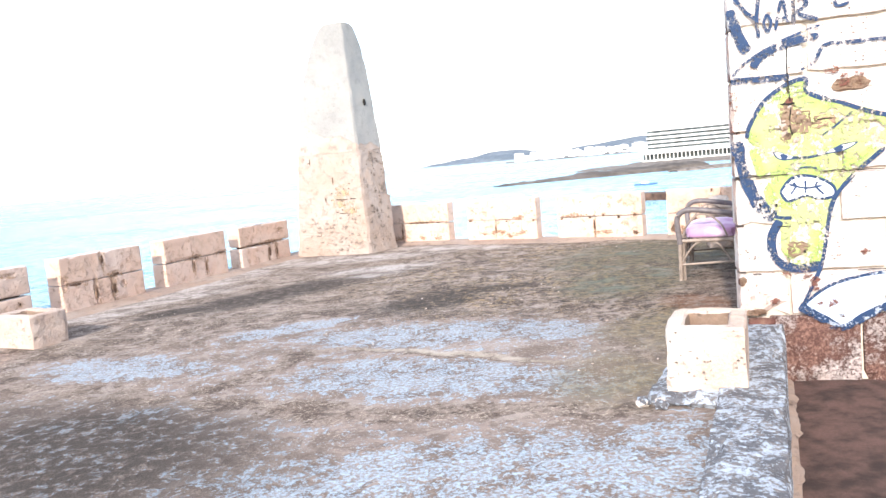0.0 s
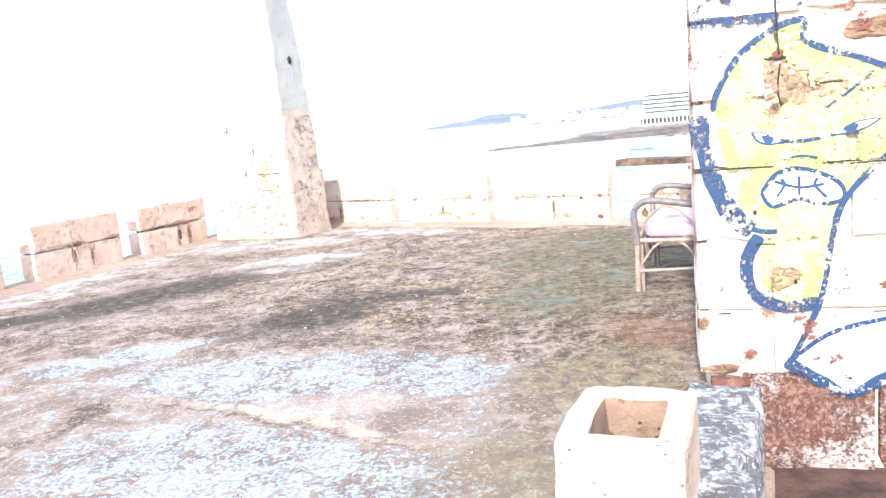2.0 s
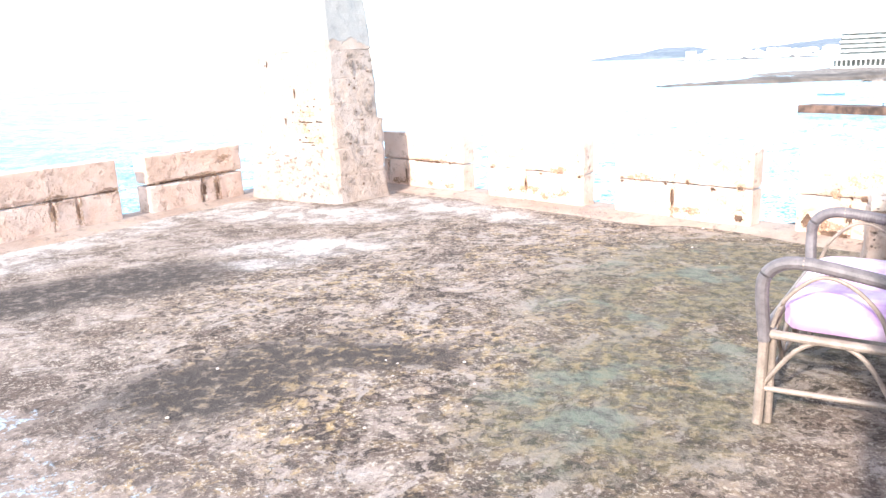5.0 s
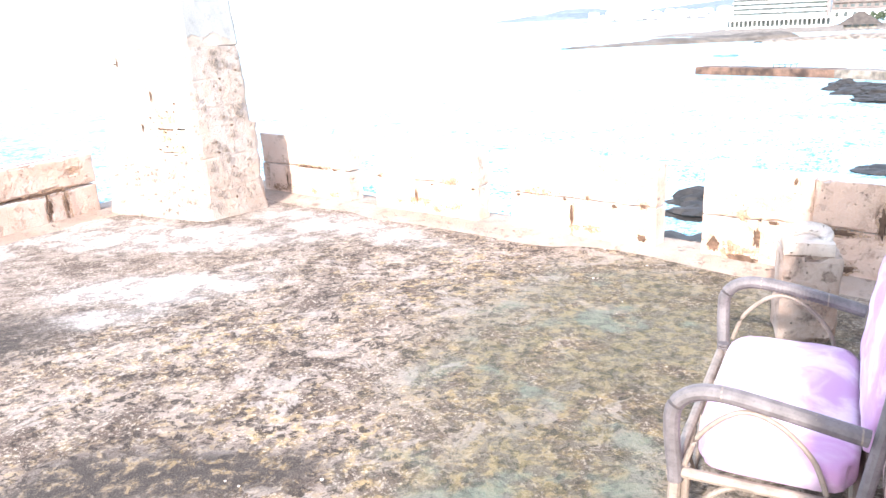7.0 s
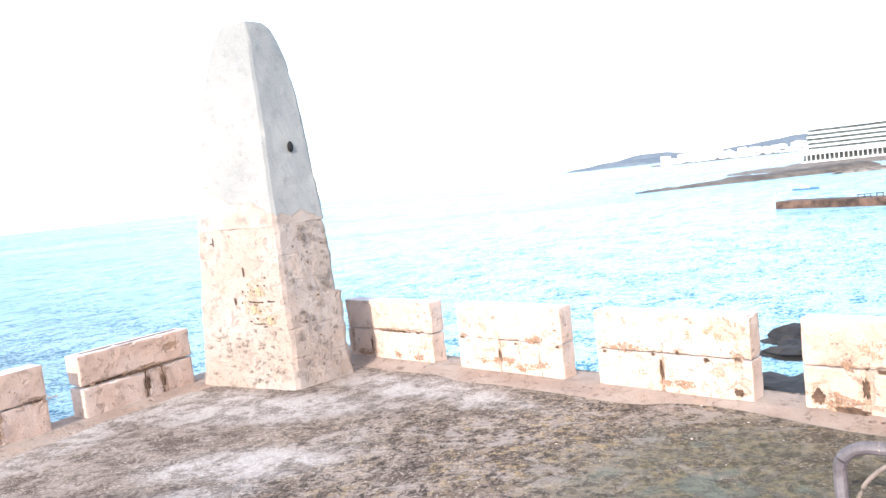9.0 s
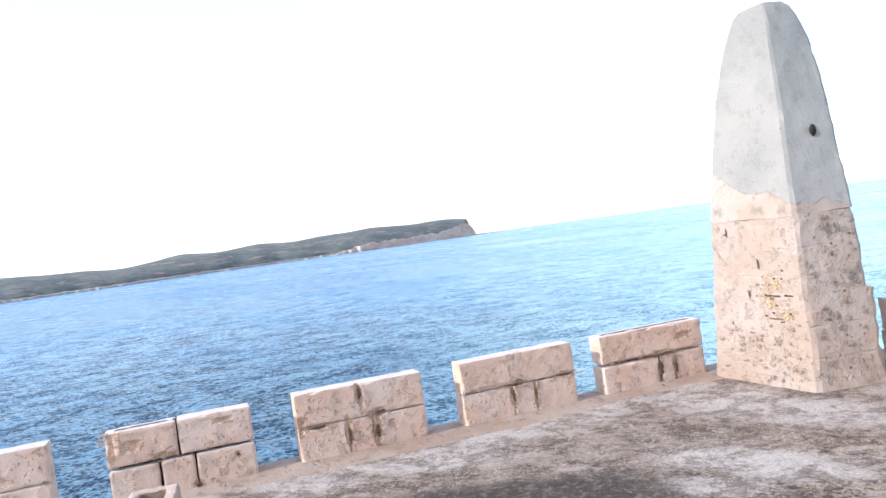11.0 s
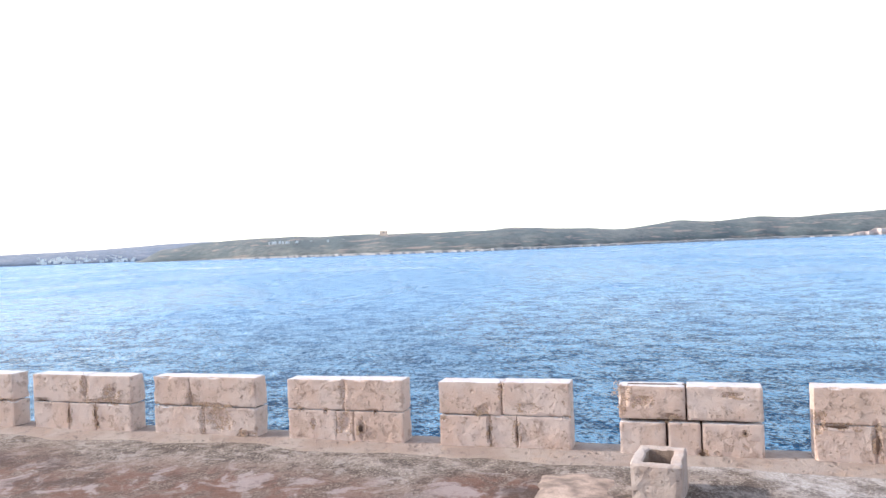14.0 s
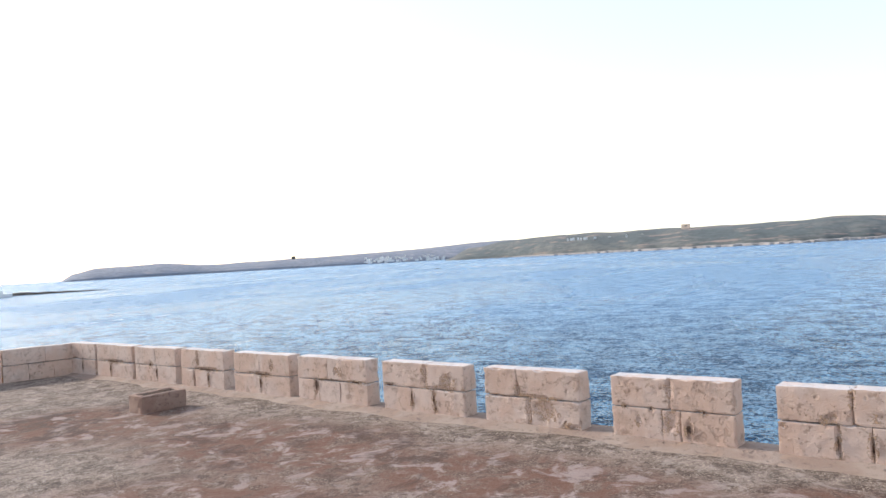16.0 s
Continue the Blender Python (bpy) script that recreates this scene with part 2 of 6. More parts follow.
    bare = union([(-2.9, 5.65, 1.2, 0.22, -25), (-1.2, 4.85, 1.2, 0.20, -28), (0.2, 4.3, 1.1, 0.20, -12), (-1.5, 5.95, 0.9, 0.15, 45), (-0.1, 5.9, 1.2, 0.11, -29)])
    wash = g.math("MAXIMUM", wash, g.math("MULTIPLY", spot(-0.9, 5.2, 3.4, 3.0, -10), 0.42))
    wash = g.math("MULTIPLY", wash, g.step(bare, 0.15, 0.85, 1.0, 0.0))
    edge = g.math("ADD", g.math("MULTIPLY", mid, 0.30), g.math("ADD", g.math("MULTIPLY", small, 0.44), g.math("MULTIPLY", grit, 0.30)))
    c = g.mix(g.math("MULTIPLY", g.step(wash, 0.05, 0.5), g.step(mid, 0.40, 0.60, 0.35, 0.75)), c, (0.30, 0.235, 0.20))
    worn = g.step(g.math("ADD", edge, g.math("MULTIPLY", wash, 0.11)), 0.588, 0.635)
    worn = g.math("MULTIPLY", worn, g.step(wash, 0.02, 0.35))
    c = g.mix(g.math("MULTIPLY", worn, g.step(grit, 0.43, 0.55, 0.22, 0.85)), c, g.mix(g.step(grit, 0.4, 0.6), (0.25, 0.325, 0.40), (0.375, 0.465, 0.54)))
    ridge = spot(-0.1, 5.93, 1.2, 0.07, -29)
    c = g.mix(g.math("MULTIPLY", ridge, g.step(small, 0.40, 0.55, 0.2, 0.8)), c, (0.42, 0.36, 0.29))
    # soot-dark stains
    stain = union([(-2.3, 9.8, 1.6, 0.62, 39), (-0.2, 8.4, 1.0, 0.6, 43), (-2.4, 4.4, 1.7, 1.0, -25), (-3.4, 9.1, 0.6, 0.3, 30), (0.45, 8.8, 0.7, 0.3, 10),
                   (-7.7, -4.4, 1.0, 0.7, 0),])
    c = g.mix(g.math("MULTIPLY", stain, g.step(small, 0.64, 0.46, 0.42, 0.95)), c, (0.040, 0.032, 0.028))
    # moss and algae in the lee of the house
    moss = union([(2.7, 10.3, 1.6, 2.0, -20), (1.9, 8.5, 0.9, 1.3, -20)])
    gold = union([(1.0, 4.9, 0.55, 0.8, -20), (1.75, 6.1, 0.6, 1.0, -20)])
    c = g.mix(g.math("MULTIPLY", moss, g.step(mid, 0.32, 0.58, 0.22, 0.75)), c, g.mix(g.step(small, 0.42, 0.6), (0.055, 0.056, 0.038), (0.16, 0.132, 0.068)))
    c = g.mix(g.math("MULTIPLY", gold, g.step(mid, 0.34, 0.58, 0.15, 0.65)), c, g.mix(g.step(small, 0.42, 0.6), (0.085, 0.080, 0.055), (0.24, 0.18, 0.075)))
    teal = g.math("MULTIPLY", moss, g.step(g.noise(1.6, 4, 0.6, flat, 0, 7.0), 0.53, 0.63))
    c = g.mix(g.math("MULTIPLY", teal, g.step(small, 0.4, 0.6, 0.25, 0.6)), c, (0.12, 0.16, 0.14))
    # rust-red crust
    rust = spot(2.25, 7.0, 0.40, 0.5, -20)
    c = g.mix(g.math("MULTIPLY", rust, g.step(small, 0.38, 0.58, 0.2, 0.75)), c, (0.155, 0.066, 0.030))
    red = union([(-5.4, 3.6, 1.3, 2.6, -23), (-4.9, 6.6, 0.6, 1.0, -23), (-6.6, 0.3, 1.5, 3.2, -23), (-4.0, 1.0, 1.6, 2.4, 0), (-7.6, -3.4, 1.8, 2.2, 0)])
    c = g.mix(g.math("MULTIPLY", red, g.step(mid, 0.42, 0.56, 0.3, 0.85)), c, (0.135, 0.058, 0.036))
    c = g.mix(g.math("MULTIPLY", red, g.step(g.noise(2.2, 7, 0.72, flat, 0.5, 21.0), 0.52, 0.60, 0.0, 0.7)), c, (0.36, 0.285, 0.26))
    c = g.mix(g.math("MULTIPLY", red, g.step(g.noise(1.1, 7, 0.7, flat, 0.4, 33.0), 0.50, 0.62, 0.0, 0.8)), c, (0.060, 0.034, 0.027))
    c = g.mix(g.step(dust, 0.45, 0.7, 0, 0.14), c, (0.45, 0.40, 0.34))
    g.color(c)
    h = g.math("ADD", g.math("MULTIPLY", small, 0.5), g.math("MULTIPLY", grit, 0.35))
    g.bump(g.math("ADD", h, g.math("MULTIPLY", worn, 0.12)), 0.85, 0.02)
    return g.m


ROCK = plain("wet shore rock", (0.017, 0.014, 0.013), 0.75, 0.7, 0.9, bump=0.9)
FLOOR = floor_material()
MORTAR = stone("weathered mortar bed", (0.36, 0.285, 0.235), (0.29, 0.205, 0.16), (0.13, 0.088, 0.07), 0.9, 0.5)


def kerb_material():
    g = Graph("flaking whitewashed concrete", 0.95)
    a, b, d = g.noise(9, 5, 0.65), g.noise(34, 5, 0.72, None, 0.4), g.noise(90, 3, 0.7)
    c = g.mix(g.step(a, 0.4, 0.6), (0.105, 0.105, 0.115), (0.23, 0.205, 0.19))
    chips = g.step(g.math("ADD", g.math("MULTIPLY", a, 0.4), g.math("MULTIPLY", b, 0.6)), 0.48, 0.54)
    c = g.mix(g.math("MULTIPLY", chips, 0.9), c, (0.44, 0.50, 0.58))
    c = g.mix(g.step(d, 0.55, 0.7, 0, 0.5), c, (0.10, 0.085, 0.075))
    g.color(c).bump(g.math("ADD", b, g.math("MULTIPLY", chips, 0.4)), 0.8, 0.015)
    return g.m


CURB = kerb_material()
PIT = plain("dark red-brown earth", (0.075, 0.040, 0.032), 0.97, 0.6, 7, bump=0.9)
PLAIN_WALL = plain("plain rendered wall", (0.55, 0.48, 0.40), 0.95, 0.2, 2)


def sea_material():
    g = Graph("sea water", 0.12)
    b = g.bsdf
    b.inputs["IOR"].default_value = 1.33
    flat = g.vmath("MULTIPLY", g.co, (1, 1, 0))
    turned = g.n("ShaderNodeMapping")
    g.put(turned.inputs["Vector"], flat)
    turned.inputs["Rotation"].default_value = (0, 0, radians(-20))
    turned.inputs["Scale"].default_value = (0.45, 1.0, 1)
    w = turned.outputs[0]
    swell, wave, ripple = g.noise(0.12, 4, 0.6, w, 0.3), g.noise(0.55, 5, 0.65, w, 0.4), g.noise(2.2, 4, 0.65, w, 0.3)
    streak = g.noise(0.012, 5, 0.6, w, 0.6)
    crest = g.n("ShaderNodeCombineXYZ")
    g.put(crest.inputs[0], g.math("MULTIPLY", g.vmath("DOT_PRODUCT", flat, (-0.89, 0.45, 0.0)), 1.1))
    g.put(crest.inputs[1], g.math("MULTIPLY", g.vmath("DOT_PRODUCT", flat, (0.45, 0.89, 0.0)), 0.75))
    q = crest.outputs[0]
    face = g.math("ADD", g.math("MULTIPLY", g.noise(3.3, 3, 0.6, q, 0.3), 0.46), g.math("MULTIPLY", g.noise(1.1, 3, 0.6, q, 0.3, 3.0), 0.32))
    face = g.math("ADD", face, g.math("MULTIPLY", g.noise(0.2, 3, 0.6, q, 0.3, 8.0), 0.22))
    # lit and shaded wavelet faces are painted in as pale and dark blue
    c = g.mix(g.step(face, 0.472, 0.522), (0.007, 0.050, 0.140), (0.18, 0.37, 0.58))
    c = g.mix(g.step(streak, 0.44, 0.60, 0, 0.3), c, (0.10, 0.25, 0.44))
    # weaker sky reflection close under the fort, put into the colour as darker water
    near_dim = g.step(g.math("ADD", g.vmath("LENGTH", flat, (0, 0, 0)), g.math("MULTIPLY", g.math("SUBTRACT", swell, 0.5), 60.0)), 30.0, 210.0, 0.92, 0.0)
    c = g.mix(near_dim, c, g.mix(g.step(face, 0.475, 0.53), (0.002, 0.022, 0.058), (0.042, 0.138, 0.240)))
    # paler turquoise water on bearings towards the bay
    bay = g.vmath("DOT_PRODUCT", g.vmath("NORMALIZE", flat, (0, 0, 0)), (0.42, 0.907, 0.0))
    bay = g.step(g.math("ADD", bay, g.math("MULTIPLY", g.math("SUBTRACT", swell, 0.5), 0.2)), 0.08, 0.86)
    c = g.mix(g.math("MULTIPLY", bay, 0.85), c, g.mix(g.step(face, 0.43, 0.50), (0.07, 0.22, 0.35), (0.42, 0.65, 0.73)))
    g.color(c)
    h = g.math("ADD", g.math("MULTIPLY", swell, 3.0), g.math("ADD", g.math("MULTIPLY", wave, 2.4), g.math("MULTIPLY", ripple, 0.75)))
    g.rough(g.step(streak, 0.35, 0.65, 0.20, 0.30))
    b.inputs["Specular Tint"].default_value = (0.52, 0.79, 1.0, 1)
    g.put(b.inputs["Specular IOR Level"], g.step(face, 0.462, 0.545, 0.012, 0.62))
    g.bump(h, 0.55, 1.0)
    return g.m


SEA = sea_material()


# ---- building blocks ----
def mesh_of(name, bm, material, smooth=False):
    bmesh.ops.recalc_face_normals(bm, faces=bm.faces)
    me = bpy.data.meshes.new(name)
    bm.to_mesh(me)
    bm.free()
    me.materials.append(material)
    if smooth:
        me.polygons.foreach_set("use_smooth", [True] * len(me.polygons))
    return me


def part(name, bm, material, parent=None, label="", at=None, smooth=False):
    ob = new(name, mesh_of(name, bm, material, smooth))
    ob.parent = parent
    if at is not None:
        ob.matrix_basis = at
    return tagged(ob, label) if label else ob


def thing(name, at, label, category, group="", kind=""):
    ob = new(name)
    ob.matrix_basis = at
    ob.empty_display_size = 0.1
    return tagged(ob, label, category, group, kind)


def join_box(bm, x0, x1, y0, y1, z0, z1, bevel=0.0):
    got = bmesh.ops.create_cube(bm, size=1.0)
    vs = got["verts"]
    for v in vs:
        v.co = Vector((x0 + (v.co.x + 0.5) * (x1 - x0), y0 + (v.co.y + 0.5) * (y1 - y0), z0 + (v.co.z + 0.5) * (z1 - z0)))
    if bevel:
        es = list({e for v in vs for e in v.link_edges})
        bmesh.ops.bevel(bm, geom=es, offset=bevel, segments=2, affect="EDGES", profile=0.6)
    return bm


def box(x0, x1, y0, y1, z0, z1, bevel=0.0):
    return join_box(bmesh.new(), x0, x1, y0, y1, z0, z1, bevel)


def rough_block(sx, sy, sz, seed, step=0.11, worn=0.02, grain=0.006):
    """A weathered block, centred on x and y, standing on z = 0: chipped arrises and an uneven face."""
    bm = bmesh.new()
    n = [max(2, round(s / step)) for s in (sx, sy, sz)]
    lattice = {}

    def vert(i, j, k):
        key = (i, j, k)
        if key not in lattice:
            p = Vector((sx * (i / n[0] - 0.5), sy * (j / n[1] - 0.5), sz * (k / n[2] - 0.5)))
            rim = (i in (0, n[0])) + (j in (0, n[1])) + (k in (0, n[2]))
            q = p * 4.0 + Vector((seed * 3.1, seed * 1.7, seed * 2.3))
            amount = worn * (0.6 + 9.0 * max(0.0, noise.noise(q * 1.3) - 0.22)) if rim > 1 else 0.0
            for a, lim in enumerate((sx, sy, sz)):
                if rim > 1 and (i, j, k)[a] in (0, n[a]):
                    p[a] -= math.copysign(min(amount, lim * 0.2), p[a])
            p += grain * 1.6 * noise.noise_vector(q * 2.2)
            p.z += sz / 2
            lattice[key] = bm.verts.new(p)
        return lattice[key]

    for a in range(3):
        b, c = (a + 1) % 3, (a + 2) % 3
        for side in (0, n[a]):
            for u in range(n[b]):
                for v in range(n[c]):
                    ids = []
                    for du, dv in ((0, 0), (1, 0), (1, 1), (0, 1)):
                        key = [0, 0, 0]
                        key[a], key[b], key[c] = side, u + du, v + dv
                        ids.append(vert(*key))
                    bm.faces.new(ids)
    return bm


def spline(points, per=8):
    """A smooth line through the control points."""
    ps = [Vector(p) for p in points]
    out = []
    for i in range(len(ps) - 1):
        p0, p1, p2, p3 = ps[max(i - 1, 0)], ps[i], ps[i + 1], ps[min(i + 2, len(ps) - 1)]
        for k in range(per):
            t = k / per
            out.append(0.5 * (2 * p1 + (p2 - p0) * t + (2 * p0 - 5 * p1 + 4 * p2 - p3) * t * t + (3 * p1 - p0 - 3 * p2 + p3) * t ** 3))
    return out + [ps[-1]]


def join_tube(bm, points, radius, sides=10, taper=1.0):
    rings = []
    count = len(points)
    for i, p in enumerate(points):
        d = (points[min(i + 1, count - 1)] - points[max(i - 1, 0)]).normalized()
        up = Vector((0, 0, 1)) if abs(d.z) < 0.9 else Vector((1, 0, 0))
        u = d.cross(up).normalized()
        v = d.cross(u)
        r = radius * (1 + (taper - 1) * i / max(count - 1, 1))
        rings.append([bm.verts.new(p + r * (math.cos(a) * u + math.sin(a) * v)) for a in (2 * math.pi * k / sides for k in range(sides))])
    for a, b in zip(rings, rings[1:]):
        for k in range(sides):
            bm.faces.new((a[k], a[(k + 1) % sides], b[(k + 1) % sides], b[k]))
    bm.faces.new(rings[0][::-1])
    bm.faces.new(rings[-1])
    return bm


def tube(points, radius, sides=10, taper=1.0):
    return join_tube(bmesh.new(), [Vector(p) for p in points], radius, sides, taper)


# ---- the terrace ----
WEST = Vector((-0.397, -0.918, 0)).normalized()   # along the sea parapet
NORTH = Vector((0.836, -0.549, 0)).normalized()   # along the bay parapet
CORNER = Vector((-2.27, 15.77, 0))                # inner corner behind the pillar
SEA_Z = -11.0


def on_plan(a, b, z=0.0):
    """A place on the terrace, a metres along the sea parapet and b metres along the bay parapet from their corner."""
    p = CORNER + a * WEST + b * NORTH
    p.z = z
    return p


def sheet(a0, a1, b0, b1, step, z=0.0, relief=0.012, seed=0.0, edge_a=False):
    bm = bmesh.new()
    na, nb = max(2, round((a1 - a0) / step)), max(2, round((b1 - b0) / step))
    rows = []
    for i in range(na + 1):
        row = []
        for j in range(nb + 1):
            p = on_plan(a0 + (a1 - a0) * i / na, b0 + (b1 - b0) * j / nb, z)
            p.z += relief * noise.noise(p * 0.8 + Vector((seed, 0, 0))) + relief * 0.35 * noise.noise(p * 3.1)
            row.append(bm.verts.new(p))
        rows.append(row)
    for r, s in zip(rows, rows[1:]):
        for j in range(nb):
            bm.faces.new((r[j], s[j], s[j + 1], r[j + 1]))
    return bm


FLOOR_B = 8.40   # edge of the terrace at the sunken yard
floor = part("floor", sheet(-0.5, 26.5, -0.5, FLOOR_B, 0.15), FLOOR, smooth=True)
tagged(floor, "stained roof terrace floor with lichen, moss and flaking whitewash", "floor", kind="structure")
floor_back = part("floor_behind_house", sheet(-0.5, 3.0, FLOOR_B, 14.5, 0.3), FLOOR, smooth=True)
tagged(floor_back, "mossy terrace floor running behind the house", "floor", kind="structure")
yard = part("floor_yard", sheet(2.95, 26.5, FLOOR_B - 0.05, 15.5, 0.3, -0.36, 0.03), PIT, smooth=True)
tagged(yard, "sunken strip of dark red-brown earth beside the kerb", "yard", kind="structure")


def fort():
    """The masonry mass under the terrace, down to the sea."""
    bm = bmesh.new()
    for z, out in ((-0.42, 0.0), (SEA_Z - 1, 1.2)):
        for a, b, da, db in ((-0.5, -0.5, -1, -1), (26.5, -0.5, 1, -1), (26.5, 15.5, 1, 1), (-0.5, 15.5, -1, 1)):
            bm.verts.new(on_plan(a + da * out, b + db * out, z))
    bm.verts.ensure_lookup_table()
    v = bm.verts
    bm.faces.new((v[0], v[1], v[2], v[3]))
    for k in range(4):
        bm.faces.new((v[k], v[(k + 1) % 4], v[4 + (k + 1) % 4], v[4 + k]))
    ob = part("fort_wall", bm, FORT)
    return tagged(ob, "sloping limestone fort wall under the terrace", "wall", kind="structure")


fort()
rim = bmesh.new()
for a0, a1, b0, b1 in ((-0.5, 26.5, -0.5, -0.42), (-0.5, -0.42, -0.5, 15.5), (26.42, 26.5, -0.5, 15.5)):
    c = [on_plan(a, b, z) for z in (-0.45, -0.01) for a, b in ((a0, b0), (a1, b0), (a1, b1), (a0, b1))]
    vs = [rim.verts.new(p) for p in c]
    for f in ((0, 1, 2, 3), (4, 5, 6, 7), (0, 1, 5, 4), (1, 2, 6, 5), (2, 3, 7, 6), (3, 0, 4, 7)):
        rim.faces.new([vs[k] for k in f])
tagged(part("wall_rim", rim, FORT), "edge of the stone terrace slab", "wall", kind="structure")


def line_frame(origin, along):
    """Local x along a wall, z up."""
    return Matrix.Translation(origin) @ Matrix.Rotation(math.atan2(along.y, along.x), 4, "Z")


HOLLOW = plain("shade brown of joints and hollows", (0.13, 0.078, 0.052), 1.0, 0.5, 14, bump=0.8)


def wear_in(bm, cx, z0, thick, side, hollows):
    """Wears hollows and open joints into the face that looks onto the terrace."""
    front = -side * thick / 2
    for v in bm.verts:
        if abs(v.co.y - front) > 0.03:
            continue
        x, z, deepest = v.co.x + cx, v.co.z + z0, 0.0
        for hx, hz, rx, rz, deep in hollows:
            d = math.hypot((x - hx) / rx, (z - hz) / rz)
            if d < 1.6:
                d += 0.55 * noise.noise(Vector((x * 11, z * 11, hx * 3)))
                deepest = max(deepest, min(deep, 0.025) * min(1.0, 2.0 * max(0.0, 1.15 - d)))
        v.co.y += side * deepest


def merlon(wall, s0, s1, height, thick, side, seed, upper, lower, base=0.0, loose=False, hollows=(), step=0.035):
    """Two courses of blocks. side: +1 or -1, the way the wall's back lies from its face.
    hollows: place along and up the face as shares of it, half width, half height, depth."""
    holder = new("merlon")
    holder.parent = wall
    mid = height * 0.50
    inset = 0.095
    # the core's dark brown carries the deep shade of the joints
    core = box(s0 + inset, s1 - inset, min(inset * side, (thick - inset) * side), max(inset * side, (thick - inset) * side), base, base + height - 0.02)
    part("mortar_core", core, HOLLOW, holder, "mortar in the joints, darkened for their shade")
    holes = [(s0 + (s1 - s0) * f, base + height * h, rx, rz, deep) for f, h, rx, rz, deep in hollows]
    rnd = random.Random(seed)
    for z0, z1, cuts in ((base - 0.06, base + mid * 0.997, lower), (base + mid, base + height, upper)):
        marks = [0.0, *cuts, 1.0]
        for k, (f0, f1) in enumerate(zip(marks, marks[1:])):
            x0, x1 = s0 + (s1 - s0) * f0, s0 + (s1 - s0) * f1
            gap = (0.020 if z0 < 0.1 and k else 0.012) if loose else 0.002
            w, d = x1 - x0 - gap, thick + rnd.uniform(-0.006, 0.006)
            lift = rnd.uniform(0.0, 0.012)
            bm = rough_block(w, d, z1 - z0 - gap - lift, seed * 7 + k + 3 * (z0 > 0.1), step, 0.008 if loose else 0.0045, 0.0028)
            cx = (x0 + x1) / 2
            wear_in(bm, cx, z0, d, side, holes)
            at = pose(cx, side * (thick / 2 + rnd.uniform(-0.004, 0.004)), z0, 0, 0, rnd.uniform(-0.4, 0.4))
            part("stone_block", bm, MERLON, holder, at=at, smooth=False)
    return holder


parapet_w = thing("parapet_west", line_frame((-2.98, 14.14, 0), WEST), "low limestone sea parapet of two-course merlons with gaps", "parapet", kind="structure")
SEA_SPANS = [(0, 1.43), (1.80, 3.19), (3.63, 5.0), (5.43, 6.8), (7.28, 8.7), (9.12, 10.54), (10.96, 12.38), (12.72, 14.25), (14.58, 16.18),
             (16.41, 17.95), (18.27, 19.66), (19.86, 21.4), (21.52, 23.05), (23.15, 24.3)]
